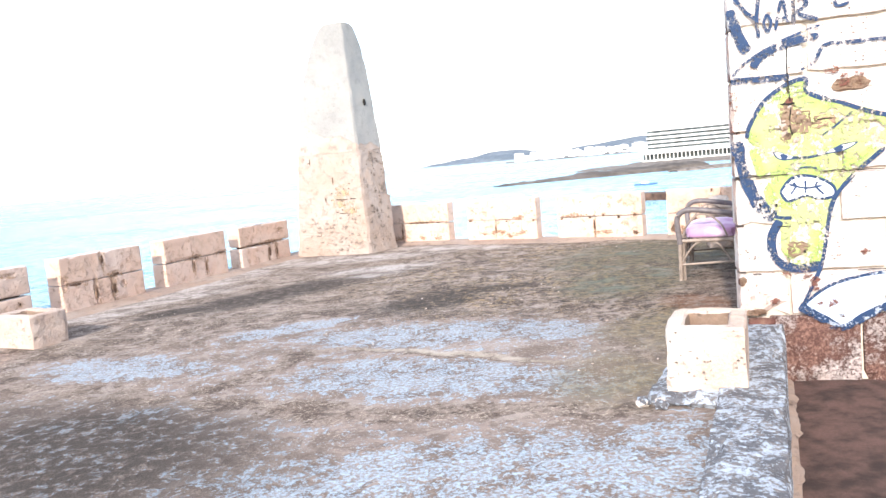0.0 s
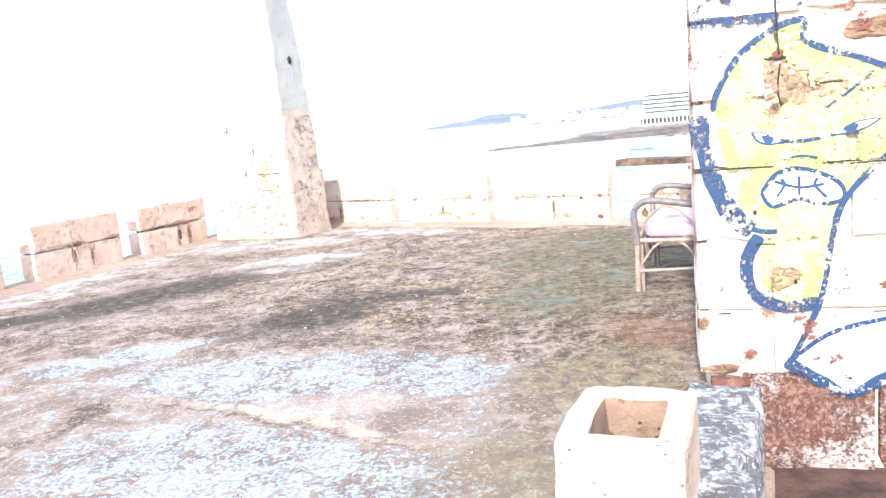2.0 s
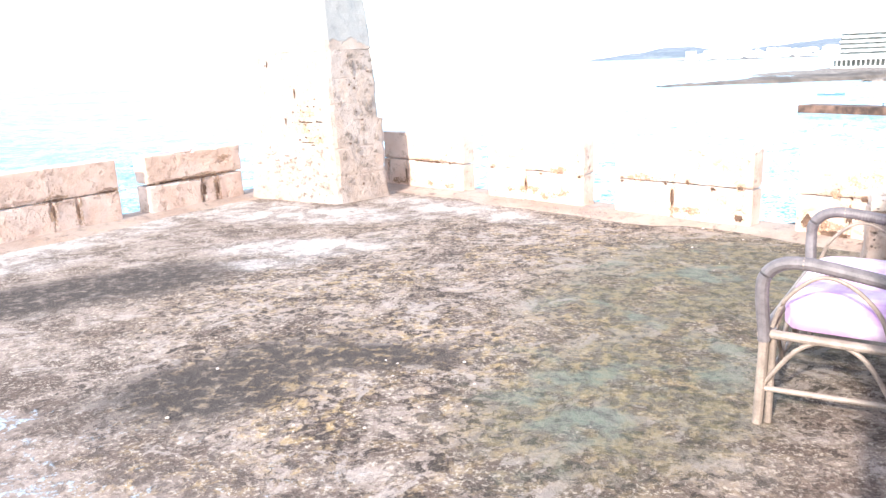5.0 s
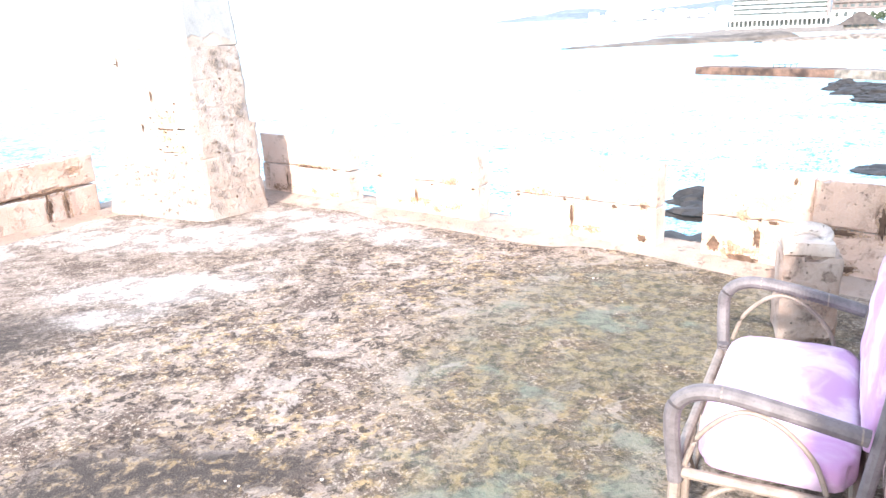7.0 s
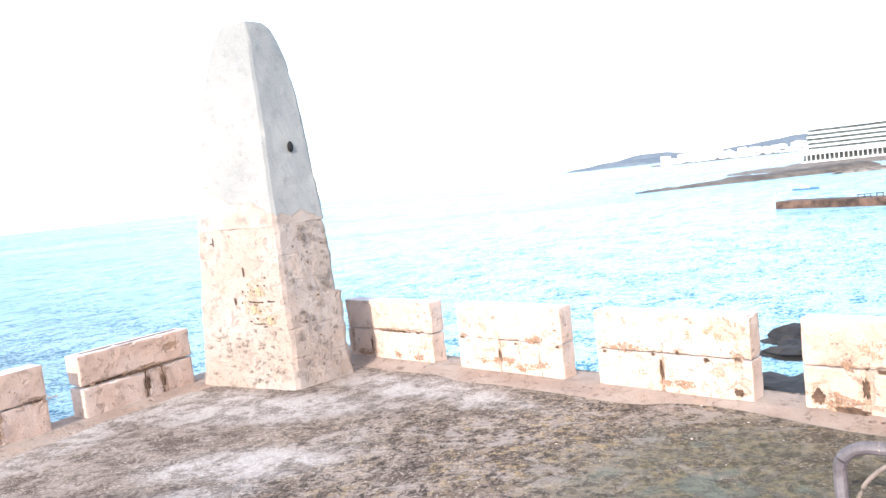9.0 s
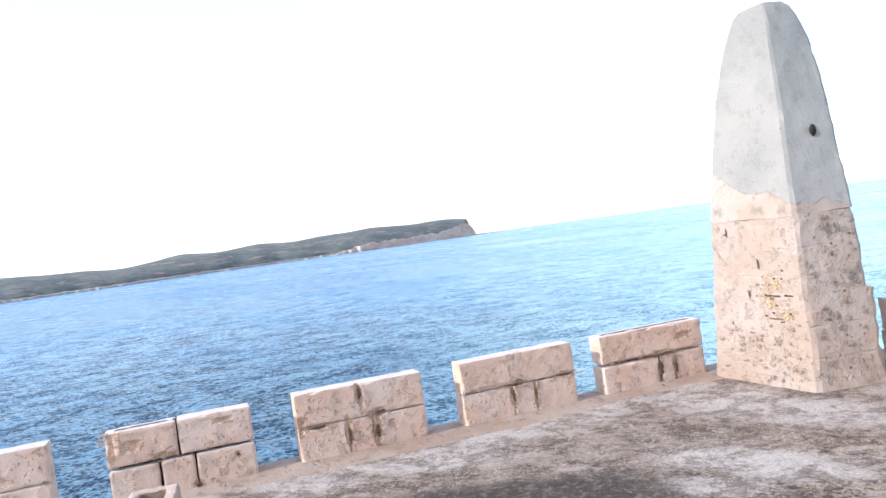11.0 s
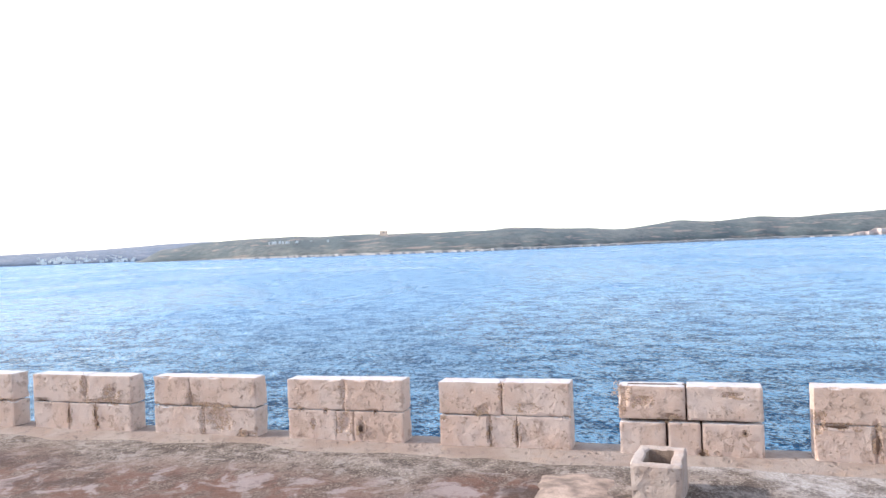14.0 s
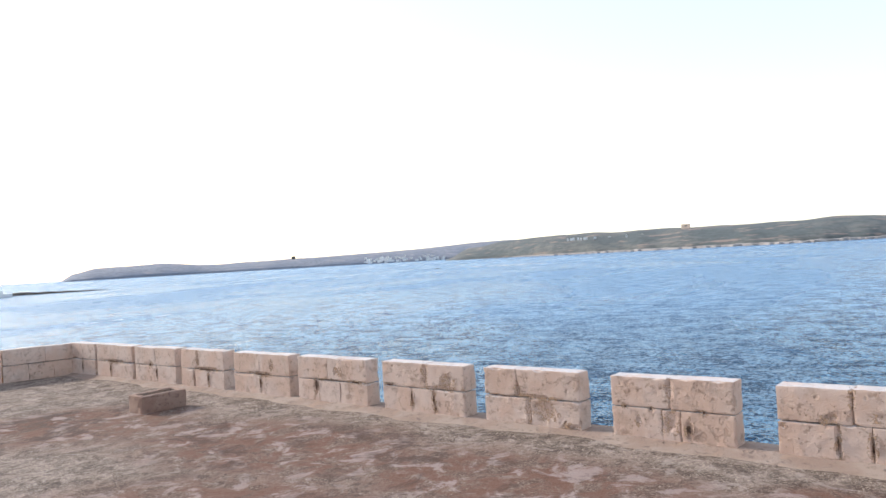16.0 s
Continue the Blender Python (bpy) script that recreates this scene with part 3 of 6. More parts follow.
# upper joints, lower joints, washed-out joints, hollows
SEA_STONES = [
    ((), (0.30, 0.45), True, ((0.5, 0.49, 0.5, 0.03, 0.05), (0.45, 0.25, 0.05, 0.16, 0.05), (0.30, 0.25, 0.03, 0.15, 0.04), (0.2, 0.75, 0.10, 0.04, 0.02))),
    ((), (0.37, 0.57), False, ((0.10, 0.50, 0.14, 0.03, 0.06), (0.53, 0.50, 0.12, 0.035, 0.06), (0.57, 0.35, 0.03, 0.14, 0.05), (0.37, 0.28, 0.02, 0.15, 0.05), (0.75, 0.52, 0.2, 0.02, 0.02))),
    ((0.51,), (0.40, 0.62), False, ((0.37, 0.52, 0.10, 0.05, 0.11), (0.85, 0.48, 0.16, 0.03, 0.07), (0.62, 0.26, 0.03, 0.17, 0.06), (0.40, 0.25, 0.05, 0.14, 0.05), (0.51, 0.85, 0.04, 0.12, 0.04), (0.97, 0.55, 0.05, 0.09, 0.03), (0.28, 0.3, 0.05, 0.05, 0.03))),
    ((0.52,), (0.42, 0.66), True, ((0.13, 0.35, 0.022, 0.03, 0.05), (0.97, 0.85, 0.07, 0.12, 0.03), (0.60, 0.53, 0.12, 0.03, 0.03), (0.20, 0.86, 0.10, 0.03, 0.012), (0.42, 0.05, 0.05, 0.04, 0.04), (0.83, 0.75, 0.10, 0.05, 0.012))),
    ((0.51,), (0.40, 0.60), False, ((0.40, 0.22, 0.016, 0.13, 0.06), (0.61, 0.25, 0.016, 0.14, 0.06), (0.66, 0.56, 0.06, 0.05, 0.02), (0.51, 0.88, 0.02, 0.08, 0.035), (0.30, 0.62, 0.13, 0.05, 0.012), (0.97, 0.42, 0.02, 0.02, 0.03), (0.03, 0.5, 0.03, 0.02, 0.03))),
    ((0.50,), (0.42, 0.57), False, ((0.23, 0.50, 0.03, 0.03, 0.06), (0.36, 0.22, 0.045, 0.09, 0.06), (0.88, 0.50, 0.03, 0.022, 0.05), (0.50, 0.30, 0.09, 0.12, 0.018), (0.66, 0.49, 0.03, 0.02, 0.04), (0.77, 0.27, 0.02, 0.05, 0.03), (0.50, 0.82, 0.04, 0.10, 0.015))),
    ((0.64,), (0.50,), False, ((0.63, 0.62, 0.035, 0.09, 0.02), (0.5, 0.51, 0.35, 0.02, 0.02), (0.52, 0.25, 0.025, 0.16, 0.03), (0.35, 0.28, 0.15, 0.12, 0.015), (0.10, 0.04, 0.12, 0.04, 0.03), (0.97, 0.5, 0.05, 0.02, 0.03))),
    ((0.46,), (0.36, 0.63), False, ((0.46, 0.78, 0.05, 0.13, 0.02), (0.20, 0.66, 0.12, 0.09, 0.022), (0.25, 0.52, 0.30, 0.03, 0.03), (0.90, 0.52, 0.13, 0.02, 0.05), (0.63, 0.30, 0.02, 0.14, 0.04), (0.34, 0.12, 0.025, 0.035, 0.06), (0.36, 0.30, 0.016, 0.12, 0.04))),
    ((0.55,), (0.38, 0.68), False, ((0.72, 0.38, 0.05, 0.14, 0.04), (0.15, 0.50, 0.16, 0.02, 0.05), (0.55, 0.50, 0.2, 0.02, 0.03), (0.4, 0.7, 0.08, 0.06, 0.012))),
    ((0.5,), (0.5,), False, ((0.5, 0.5, 0.3, 0.03, 0.04), (0.5, 0.28, 0.03, 0.14, 0.04), (0.3, 0.75, 0.04, 0.08, 0.02))),
    ((0.6,), (0.35, 0.7), False, ((0.4, 0.5, 0.4, 0.03, 0.05), (0.35, 0.28, 0.03, 0.14, 0.05), (0.6, 0.78, 0.03, 0.12, 0.03))),
    ((0.5,), (0.45,), False, ((0.6, 0.5, 0.06, 0.06, 0.06), (0.45, 0.28, 0.03, 0.14, 0.05))),
    ((0.45,), (0.6,), False, ((0.5, 0.5, 0.4, 0.03, 0.04), (0.6, 0.28, 0.03, 0.14, 0.05))),
    ((), (0.5,), False, ((0.5, 0.28, 0.03, 0.14, 0.05),)),
]
for i, ((s0, s1), (up, low, loose, holes)) in enumerate(zip(SEA_SPANS, SEA_STONES)):
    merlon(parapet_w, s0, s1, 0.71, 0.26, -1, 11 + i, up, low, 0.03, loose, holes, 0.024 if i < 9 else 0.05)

parapet_n = thing("parapet_north", line_frame((0, 14.28, 0), NORTH), "low limestone bay parapet of two-course merlons with gaps", "parapet", kind="structure")
BAY_STONES = [
    (-1.55, 0.0, (), (0.3,), False, ((0.6, 0.50, 0.5, 0.022, 0.04), (0.30, 0.25, 0.02, 0.14, 0.04), (0.06, 0.3, 0.04, 0.2, 0.03), (0.85, 0.5, 0.06, 0.03, 0.06))),
    (0.42, 1.84, (), (0.42, 0.8), False, ((0.05, 0.50, 0.06, 0.025, 0.06), (0.58, 0.46, 0.03, 0.022, 0.05), (0.96, 0.46, 0.04, 0.022, 0.05), (0.42, 0.28, 0.02, 0.12, 0.05))),
    (2.24, 3.73, (), (0.45,), False, ((0.06, 0.47, 0.035, 0.025, 0.06), (0.45, 0.30, 0.025, 0.20, 0.07), (0.40, 0.48, 0.03, 0.03, 0.07), (0.56, 0.52, 0.03, 0.035, 0.07), (0.74, 0.46, 0.05, 0.03, 0.07), (0.92, 0.5, 0.05, 0.04, 0.06),
                                      (0.92, 0.12, 0.08, 0.06, 0.04), (0.8, 0.3, 0.06, 0.06, 0.02), (0.62, 0.74, 0.06, 0.05, 0.012), (0.85, 0.75, 0.1, 0.06, 0.012))),
    (4.13, 5.48, (0.62,), (0.34, 0.62), False, ((0.33, 0.30, 0.05, 0.16, 0.05), (0.42, 0.49, 0.07, 0.03, 0.08), (0.75, 0.47, 0.25, 0.04, 0.05), (0.08, 0.18, 0.08, 0.12, 0.04), (0.25, 0.06, 0.2, 0.07, 0.06), (0.97, 0.6, 0.05, 0.2, 0.06), (0.62, 0.42, 0.06, 0.05, 0.05),
                                                (0.4, 0.7, 0.15, 0.1, 0.014), (0.8, 0.1, 0.15, 0.06, 0.05), (0.52, 0.94, 0.03, 0.05, 0.04))),
    (5.9, 7.3, (0.5,), (0.4,), False, ((0.5, 0.5, 0.4, 0.03, 0.05),)),
]
for i, (s0, s1, up, low, loose, holes) in enumerate(BAY_STONES):
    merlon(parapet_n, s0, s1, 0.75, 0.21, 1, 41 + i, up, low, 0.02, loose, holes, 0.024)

parapet_s = thing("parapet_south", line_frame(on_plan(26.0, 0), NORTH), "low limestone parapet closing the far end of the terrace", "parapet", kind="structure")
for i in range(9):
    merlon(parapet_s, -0.3 + 1.75 * i, 1.42 + 1.75 * i, 0.71, 0.26, -1, 61 + i, (0.5,), (0.4, 0.7), 0.02, False, (), 0.11)


def hollow(wall, u, z, ru, rz, way, seed, material, label, name="eroded_hollow"):
    """An irregular broken place in a wall's face."""
    bm = bmesh.new()
    rings = []
    for r in range(5):
        f = 1 - r / 4
        ring = []
        for k in range(26):
            t = k * math.pi / 13
            q = Vector((math.cos(t) * f * 2, math.sin(t) * f * 2, seed))
            grow = 1 + 0.6 * noise.noise(q * 1.2) + 0.35 * noise.noise(q * 4.1)
            out = 0.002 if r == 0 else (0.0045 if name == "stain" else 0.007 + 0.006 * noise.noise(q * 4))
            ring.append(bm.verts.new((u + ru * f * grow * math.cos(t), way * out, z + rz * f * grow * math.sin(t))))
        rings.append(ring)
    for r, s in zip(rings, rings[1:]):
        for k in range(26):
            bm.faces.new((r[k], r[(k + 1) % 26], s[(k + 1) % 26], s[k]))
    return part(name, bm, material, wall, label)




def stain_material(name, col, keep):
    g = Graph(name, 0.95)
    a, b = g.noise(9, 5, 0.65), g.noise(45, 5, 0.75)
    g.color(g.mix(g.step(b, 0.35, 0.65), tuple(v * 0.6 for v in col), tuple(v * 1.2 for v in col)))
    g.wear(g.step(g.math("ADD", g.math("MULTIPLY", a, 0.5), g.math("MULTIPLY", b, 0.5)), keep, keep + 0.08))
    return g.m


STAIN = stain_material("tan water stain", (0.43, 0.285, 0.185), 0.49)
LICHEN = stain_material("dark grey lichen", (0.23, 0.185, 0.155), 0.46)
OCHRE = stain_material("ochre crust", (0.42, 0.31, 0.19), 0.49)

hr = random.Random(77)
for i, (s0, s1) in enumerate(SEA_SPANS):
    for k, (f, h, rx, rz, deep) in enumerate(SEA_STONES[i][3]):
        u, z = s0 + (s1 - s0) * f, 0.03 + 0.71 * h
        hollow(parapet_w, u, z, max(rx * 1.3, 0.05), max(rz * 1.3, 0.035), 1, i * 3.3 + k, STAIN, "stained patch", "stain")
        # dark patch on the face paints the shade inside a deep joint
        if deep >= 0.04:
            hollow(parapet_w, u, z, rx * 0.55, rz * 0.5, 1, i * 5.1 + k, HOLLOW, "dark patch for the shade of a joint or hollow").location.y = 0.004
for i, (s0, s1, up, low, loose, holes) in enumerate(BAY_STONES):
    for k, (f, h, rx, rz, deep) in enumerate(holes):
        u, z = s0 + (s1 - s0) * f, 0.02 + 0.75 * h
        hollow(parapet_n, u, z, max(rx * 0.8, 0.03), max(rz * 0.8, 0.02), -1, 31 + i * 3.3 + k, STAIN, "stained patch", "stain")
        # shade of the deeper joints, again a dark patch on the face
        if deep >= 0.04:
            hollow(parapet_n, u, z, rx * 0.55, rz * 0.5, -1, 37 + i * 5.1 + k, HOLLOW, "dark patch for the shade of a joint or hollow").location.y = -0.004
for i, (u, z, ru, rz) in enumerate(((-0.6, 0.40, 0.30, 0.03), (3.4, 0.62, 0.07, 0.04), (4.75, 0.55, 0.09, 0.07), (4.3, 0.12, 0.10, 0.06), (3.45, 0.1, 0.06, 0.05))):
    hollow(parapet_n, u, z, ru, rz, -1, 50 + i, STAIN, "weathered patch in the stone", "stain")

BROWN_STAIN = stain_material("brown splash stain", (0.33, 0.195, 0.125), 0.47)
for i in range(18):
    s0, s1 = ((-1.3, -0.15), (0.6, 1.65), (2.45, 3.5), (4.35, 5.25))[i % 4]
    mark = hollow(parapet_n, hr.uniform(s0, s1), hr.choice((0.10, 0.12, 0.16, 0.42)), hr.uniform(0.06, 0.15), hr.uniform(0.025, 0.05), -1, 90 + i, BROWN_STAIN, "brown stained patch", "stain")
    mark.location.y = -0.006


def fillet(wall, x0, x1, side, seed):
    """The sloping bed of mortar along the foot of a parapet."""
    bm = bmesh.new()
    profile = [(-0.34, 0.035), (-0.02, 0.045), (0.05, 0.035), (0.13, 0.015), (0.26, 0.002), (0.45, -0.025)]
    count = max(4, round((x1 - x0) / 0.2))
    rows = []
    for i in range(count + 1):
        x = x0 + (x1 - x0) * i / count
        row = []
        for y, z in profile:
            q = Vector((x * 0.9 + seed, y * 2, 0))
            wob = noise.noise(q * 1.3)
            row.append(bm.verts.new((x, -side * (y * (1 + 0.35 * wob) if y > 0.1 else y), z + 0.014 * wob)))
        rows.append(row)
    for r, s in zip(rows, rows[1:]):
        for j in range(len(profile) - 1):
            bm.faces.new((r[j], s[j], s[j + 1], r[j + 1]))
    return part("mortar_bed", bm, MORTAR, wall, "pale sloping mortar bed", smooth=True)


fillet(parapet_w, -1.7, 24.3, -1, 2.0)
fillet(parapet_n, -2.6, 8.5, 1, 9.0)


# ---- the tapered pillar on the corner ----
def pillar():
    base = thing("tapered_pillar", pose(-1.45, 13.60, 0), "tall tapered stone pillar with grey cement render on its upper half", "pillar")
    left, right = Vector((-0.94, 0.342, 0)), Vector((0.578, 0.816, 0))
    levels = [(-0.05, 1.52, 0.86), (0.30, 1.47, 0.81), (0.66, 1.42, 0.79), (1.0, 1.37, 0.82), (1.03, 1.36, 0.735), (1.45, 1.29, 0.725), (1.86, 1.25, 0.70)]
    upper = [(1.86, 1.255, 0.705), (2.3, 1.16, 0.66), (2.65, 1.07, 0.63), (3.0, 0.97, 0.59), (3.3, 0.87, 0.55), (3.72, 0.68, 0.47), (3.95, 0.56, 0.37), (4.06, 0.46, 0.31), (4.12, 0.36, 0.22)]
    lean = Vector((-0.0295, 0.0393, 0))

    def shaft(rows, name, material, label, grain, seed):
        bm = bmesh.new()
        per, rings = 13, []
        dense = []
        for (z0, a0, b0), (z1, a1, b1) in zip(rows, rows[1:]):
            n = max(1, round((z1 - z0) / 0.09))
            dense += [(z0 + (z1 - z0) * k / n, a0 + (a1 - a0) * k / n, b0 + (b1 - b0) * k / n) for k in range(n)]
        dense.append(rows[-1])
        joints = (0.34, 0.68, 1.22, 1.52) if name == "lower_shaft" else ()
        for zj in joints:
            for dz in (-0.016, 0.0, 0.016):
                k = next(i for i, row in enumerate(dense) if row[0] > zj + dz)
                (p0, q0, r0), (p1, q1, r1) = dense[k - 1], dense[k]
                f = (zj + dz - p0) / (p1 - p0)
                dense.insert(k, (zj + dz, q0 + (q1 - q0) * f, r0 + (r1 - r0) * f))
        for z, a, b in dense:
            edge = lean * z
            c = [edge, edge + left * a, edge + left * a + right * b, edge + right * b]
            ring = []
            for k in range(4):
                for j in range(per):
                    p = c[k].lerp(c[(k + 1) % 4], j / per)
                    if j == 0:
                        p = p.lerp((c[0] + c[2]) / 2, 0.03 + 0.045 * max(0.0, noise.noise(Vector((k * 5, z * 6, seed)))) + 0.015 * noise.noise(Vector((k * 5, z * 17, seed))))
                    if z in joints:
                        p = p.lerp((c[0] + c[2]) / 2, 0.010 * max(0.0, 0.45 + 1.2 * noise.noise(Vector((k * 3 + j * 0.3, z * 7, 2.0)))))
                    p = Vector((p.x, p.y, z))
                    ring.append(bm.verts.new(p + grain * noise.noise_vector(p * 3.0 + Vector((seed, 0, 0))) + grain * 0.8 * noise.noise_vector(p * 9.0)))
            rings.append(ring)
        m = 4 * per
        for r, s in zip(rings, rings[1:]):
            for k in range(m):
                bm.faces.new((r[k], r[(k + 1) % m], s[(k + 1) % m], s[k]))
        bm.faces.new(rings[-1])
        return part(name, bm, material, base, label)

    shaft(levels, "lower_shaft", PILLAR_STONE, "pitted limestone courses", 0.014, 3.0)
    up = shaft(upper, "upper_shaft", CEMENT, "grey cement render", 0.010, 8.0)
    for a, z, w in ((0.20, 1.00, 0.13), (0.33, 0.72, 0.07), (1.02, 1.70, 0.05)):
        c = lean * z + left * a
        bm = rough_block(w, 0.02, 0.016, a * 9, 0.03, 0.006, 0.007)
        part("open_joint", bm, DARK, base, "dark open joint", at=Matrix.Translation((c.x, c.y, z)) @ Matrix.Rotation(math.atan2(left.y, left.x), 4, "Z"))
    pr = random.Random(31)

    def blot(a, z, ra, rz, face, material, name, label):
        d, way = (left, 1) if face == "left" else (right, -1)
        c = lean * z + d * a
        ob = hollow(base, 0, 0, ra, rz, way, a * 7 + z * 5, material, label, name)
        ob.matrix_basis = Matrix.Translation((c.x, c.y, z)) @ Matrix.Rotation(math.atan2(d.y, d.x), 4, "Z") @ Matrix.Translation((0, way * 0.012, 0))

    for k in range(44):
        blot(pr.uniform(0.06, 0.66), pr.choice((pr.uniform(0.1, 0.95), pr.uniform(1.05, 1.85))), pr.uniform(0.012, 0.042), pr.uniform(0.012, 0.05), "right", LICHEN, "lichen_spot", "dark grey lichen")
    for k in range(44):
        blot(pr.uniform(0.06, 1.3), pr.uniform(0.06, 0.72), pr.uniform(0.015, 0.05), pr.uniform(0.012, 0.035), "left", LICHEN, "lichen_spot", "dark grey lichen")
    for k in range(3):
        blot(0.28 + 0.11 * k, (0.85, 1.18, 0.98)[k], 0.13, 0.12, "left", OCHRE, "ochre_crust", "ochre crust")
    for k in range(24):
        blot(pr.gauss(0.40, 0.12), pr.gauss(1.03, 0.14), pr.uniform(0.006, 0.018), pr.uniform(0.006, 0.014), "left", HOLLOW, "eroded_hollow", "dark eroded hollow")
    for k in range(10):
        blot(pr.uniform(0.1, 0.6), pr.uniform(0.2, 1.6), pr.uniform(0.006, 0.02), pr.uniform(0.006, 0.016), "right", HOLLOW, "eroded_hollow", "dark eroded hollow")
    for a, z, ra, rz in ((0.56, 1.36, 0.010, 0.06), (0.98, 1.72, 0.008, 0.05), (0.42, 1.01, 0.11, 0.008), (0.40, 0.76, 0.10, 0.007), (0.75, 1.02, 0.012, 0.05)):
        blot(a, z, ra, rz, "left", HOLLOW, "open_joint", "dark open joint")
    hole = bmesh.new()
    bmesh.ops.create_icosphere(hole, subdivisions=2, radius=0.06)
    part("socket_hole", hole, DARK, base, "dark empty socket", at=Matrix.Translation((0.125, 0.40, 2.72)) @ Matrix.Diagonal((0.5, 1, 1.1, 1)))
    return base


DARK = plain("dark hollow", (0.02, 0.017, 0.015), 1.0, 0.2, 9)
pillar()

# ---- the house with the painted wall ----
HOUSE = Vector((2.13, 5.64, 0))
FRONT = Vector((0.967, -0.254, 0)).normalized()
SIDE = Vector((0.397, 0.918, 0)).normalized()
HOUSE_H = 2.80
front = thing("wall_house_front", line_frame(HOUSE, FRONT), "whitewashed limestone house wall covered in graffiti", "wall", kind="structure")
side = thing("wall_house_side", line_frame(HOUSE, SIDE), "painted limestone side wall of the house", "wall", kind="structure")
part("wall_core", box(0.06, 5.6, 0.05, 0.40, -0.45, HOUSE_H - 0.02), PLAIN_WALL, front)
part("wall_core", box(0.25, 4.66, -0.40, -0.05, -0.1, HOUSE_H - 0.02), PLAIN_WALL, side)
COURSES = [-0.40, 0.15, 0.48, 0.83, 1.19, 1.52, 1.90, 2.26, 2.55, 2.80]
rnd = random.Random(5)
for i, (z0, z1) in enumerate(zip(COURSES, COURSES[1:])):
    x = 0.20 if i == 0 else 0.0
    first = True
    while x < 5.5:
        w = min(rnd.uniform(0.55, 0.85) if not first else rnd.uniform(0.35, 0.8), 5.6 - x)
        part("stone_block", rough_block(w - 0.008, 0.30, z1 - z0 - 0.008, 100 + i * 9 + x, 0.11, 0.012, 0.0035), FOOTING if i == 0 else WALL_STONE, front,
             at=pose(x + w / 2, 0.15 + rnd.uniform(0, 0.005), z0 + 0.004))
        x, first = x + w, False
    if i == 0:
        continue
    x = 0.30
    while x < 4.6:
        w = min(rnd.uniform(0.55, 0.9), 4.7 - x)
        part("stone_block", rough_block(w - 0.008, 0.30, z1 - z0 - 0.008, 300 + i * 9 + x, 0.11, 0.012, 0.0035), WALL_STONE, side,
             at=pose(x + w / 2, -0.15 - rnd.uniform(0, 0.005), z0 + 0.004))
        x += w
END = HOUSE + SIDE * 4.7
rear = thing("wall_house_rear", line_frame(END, FRONT), "plain rendered rear wall of the house", "wall", kind="structure")
part("wall_core", box(0.0, 5.4, -0.35, 0.0, -0.1, HOUSE_H - 0.02), PLAIN_WALL, rear)
far_end = thing("wall_house_end", line_frame(HOUSE + FRONT * 5.6, SIDE), "plain rendered end wall of the house", "wall", kind="structure")
part("wall_core", box(0.0, 4.7, 0.0, 0.35, -0.45, HOUSE_H - 0.02), PLAIN_WALL, far_end)
roof = bmesh.new()
cs = [HOUSE - FRONT * 0.02, HOUSE + FRONT * 5.6, HOUSE + FRONT * 5.6 + SIDE * 4.7, END]
lo = [roof.verts.new((p.x, p.y, HOUSE_H + 0.002)) for p in cs]
hi = [roof.verts.new((p.x, p.y, HOUSE_H + 0.16)) for p in cs]
roof.faces.new(lo[::-1])
roof.faces.new(hi)
for k in range(4):
    roof.faces.new((lo[k], lo[(k + 1) % 4], hi[(k + 1) % 4], hi[k]))
tagged(part("roof", roof, PLAIN_WALL), "flat roof slab of the house", "roof", kind="structure")
tagged(part("wall_east", box(0, 22, 0, 0.3, -0.45, 2.2), PLAIN_WALL, at=line_frame(HOUSE + FRONT * 5.6, -SIDE)), "plain rendered boundary wall", "wall", kind="structure")


# ---- kerb, troughs ----
tagged(part("kerb", rough_block(0.36, 4.1, 0.50, 71, 0.10, 0.02, 0.012), CURB, at=pose(1.44, 3.75, -0.40, 0, 0, -23.4)), "low concrete kerb with flaking whitewash beside the sunken yard", "kerb", kind="structure")
tagged(part("kerb_rear", rough_block(0.36, 7.0, 0.50, 72, 0.2, 0.02, 0.012), CURB, at=pose(1.44 - 0.397 * 5.56, 3.75 - 0.918 * 5.56, -0.40, 0, 0, -23.4)), "low concrete kerb beside the sunken yard", "kerb", kind="structure")
apron_bm = rough_block(0.62, 0.85, 0.09, 75, 0.1, 0.03, 0.012)
tagged(part("plinth", apron_bm, CURB, at=pose(1.50, 4.52, -0.02, 0, 0, -26)), "low rough mortar plinth under the stone trough", "plinth")


def fringe(name, length, width, seed, at, label):
    """A ragged smear of pale mortar along the foot of a wall."""
    bm = bmesh.new()
    count = round(length / 0.05)
    rows = []
    for k in range(count + 1):
        y = length * (k / count - 0.5)
        reach = width * (0.6 + 0.9 * noise.noise(Vector((y * 2.3, seed, 0))) + 0.5 * noise.noise(Vector((y * 9, seed, 3))))
        rows.append([bm.verts.new((x, y, z)) for x, z in ((-0.03, 0.030), (max(0.02, reach * 0.6), 0.022), (max(0.04, reach), 0.0))])
    for r, q in zip(rows, rows[1:]):
        for j in range(2):
            bm.faces.new((r[j], r[j + 1], q[j + 1], q[j]))
    return tagged(part(name, bm, MORTAR, at=at, smooth=True), label, "mortar", kind="structure")


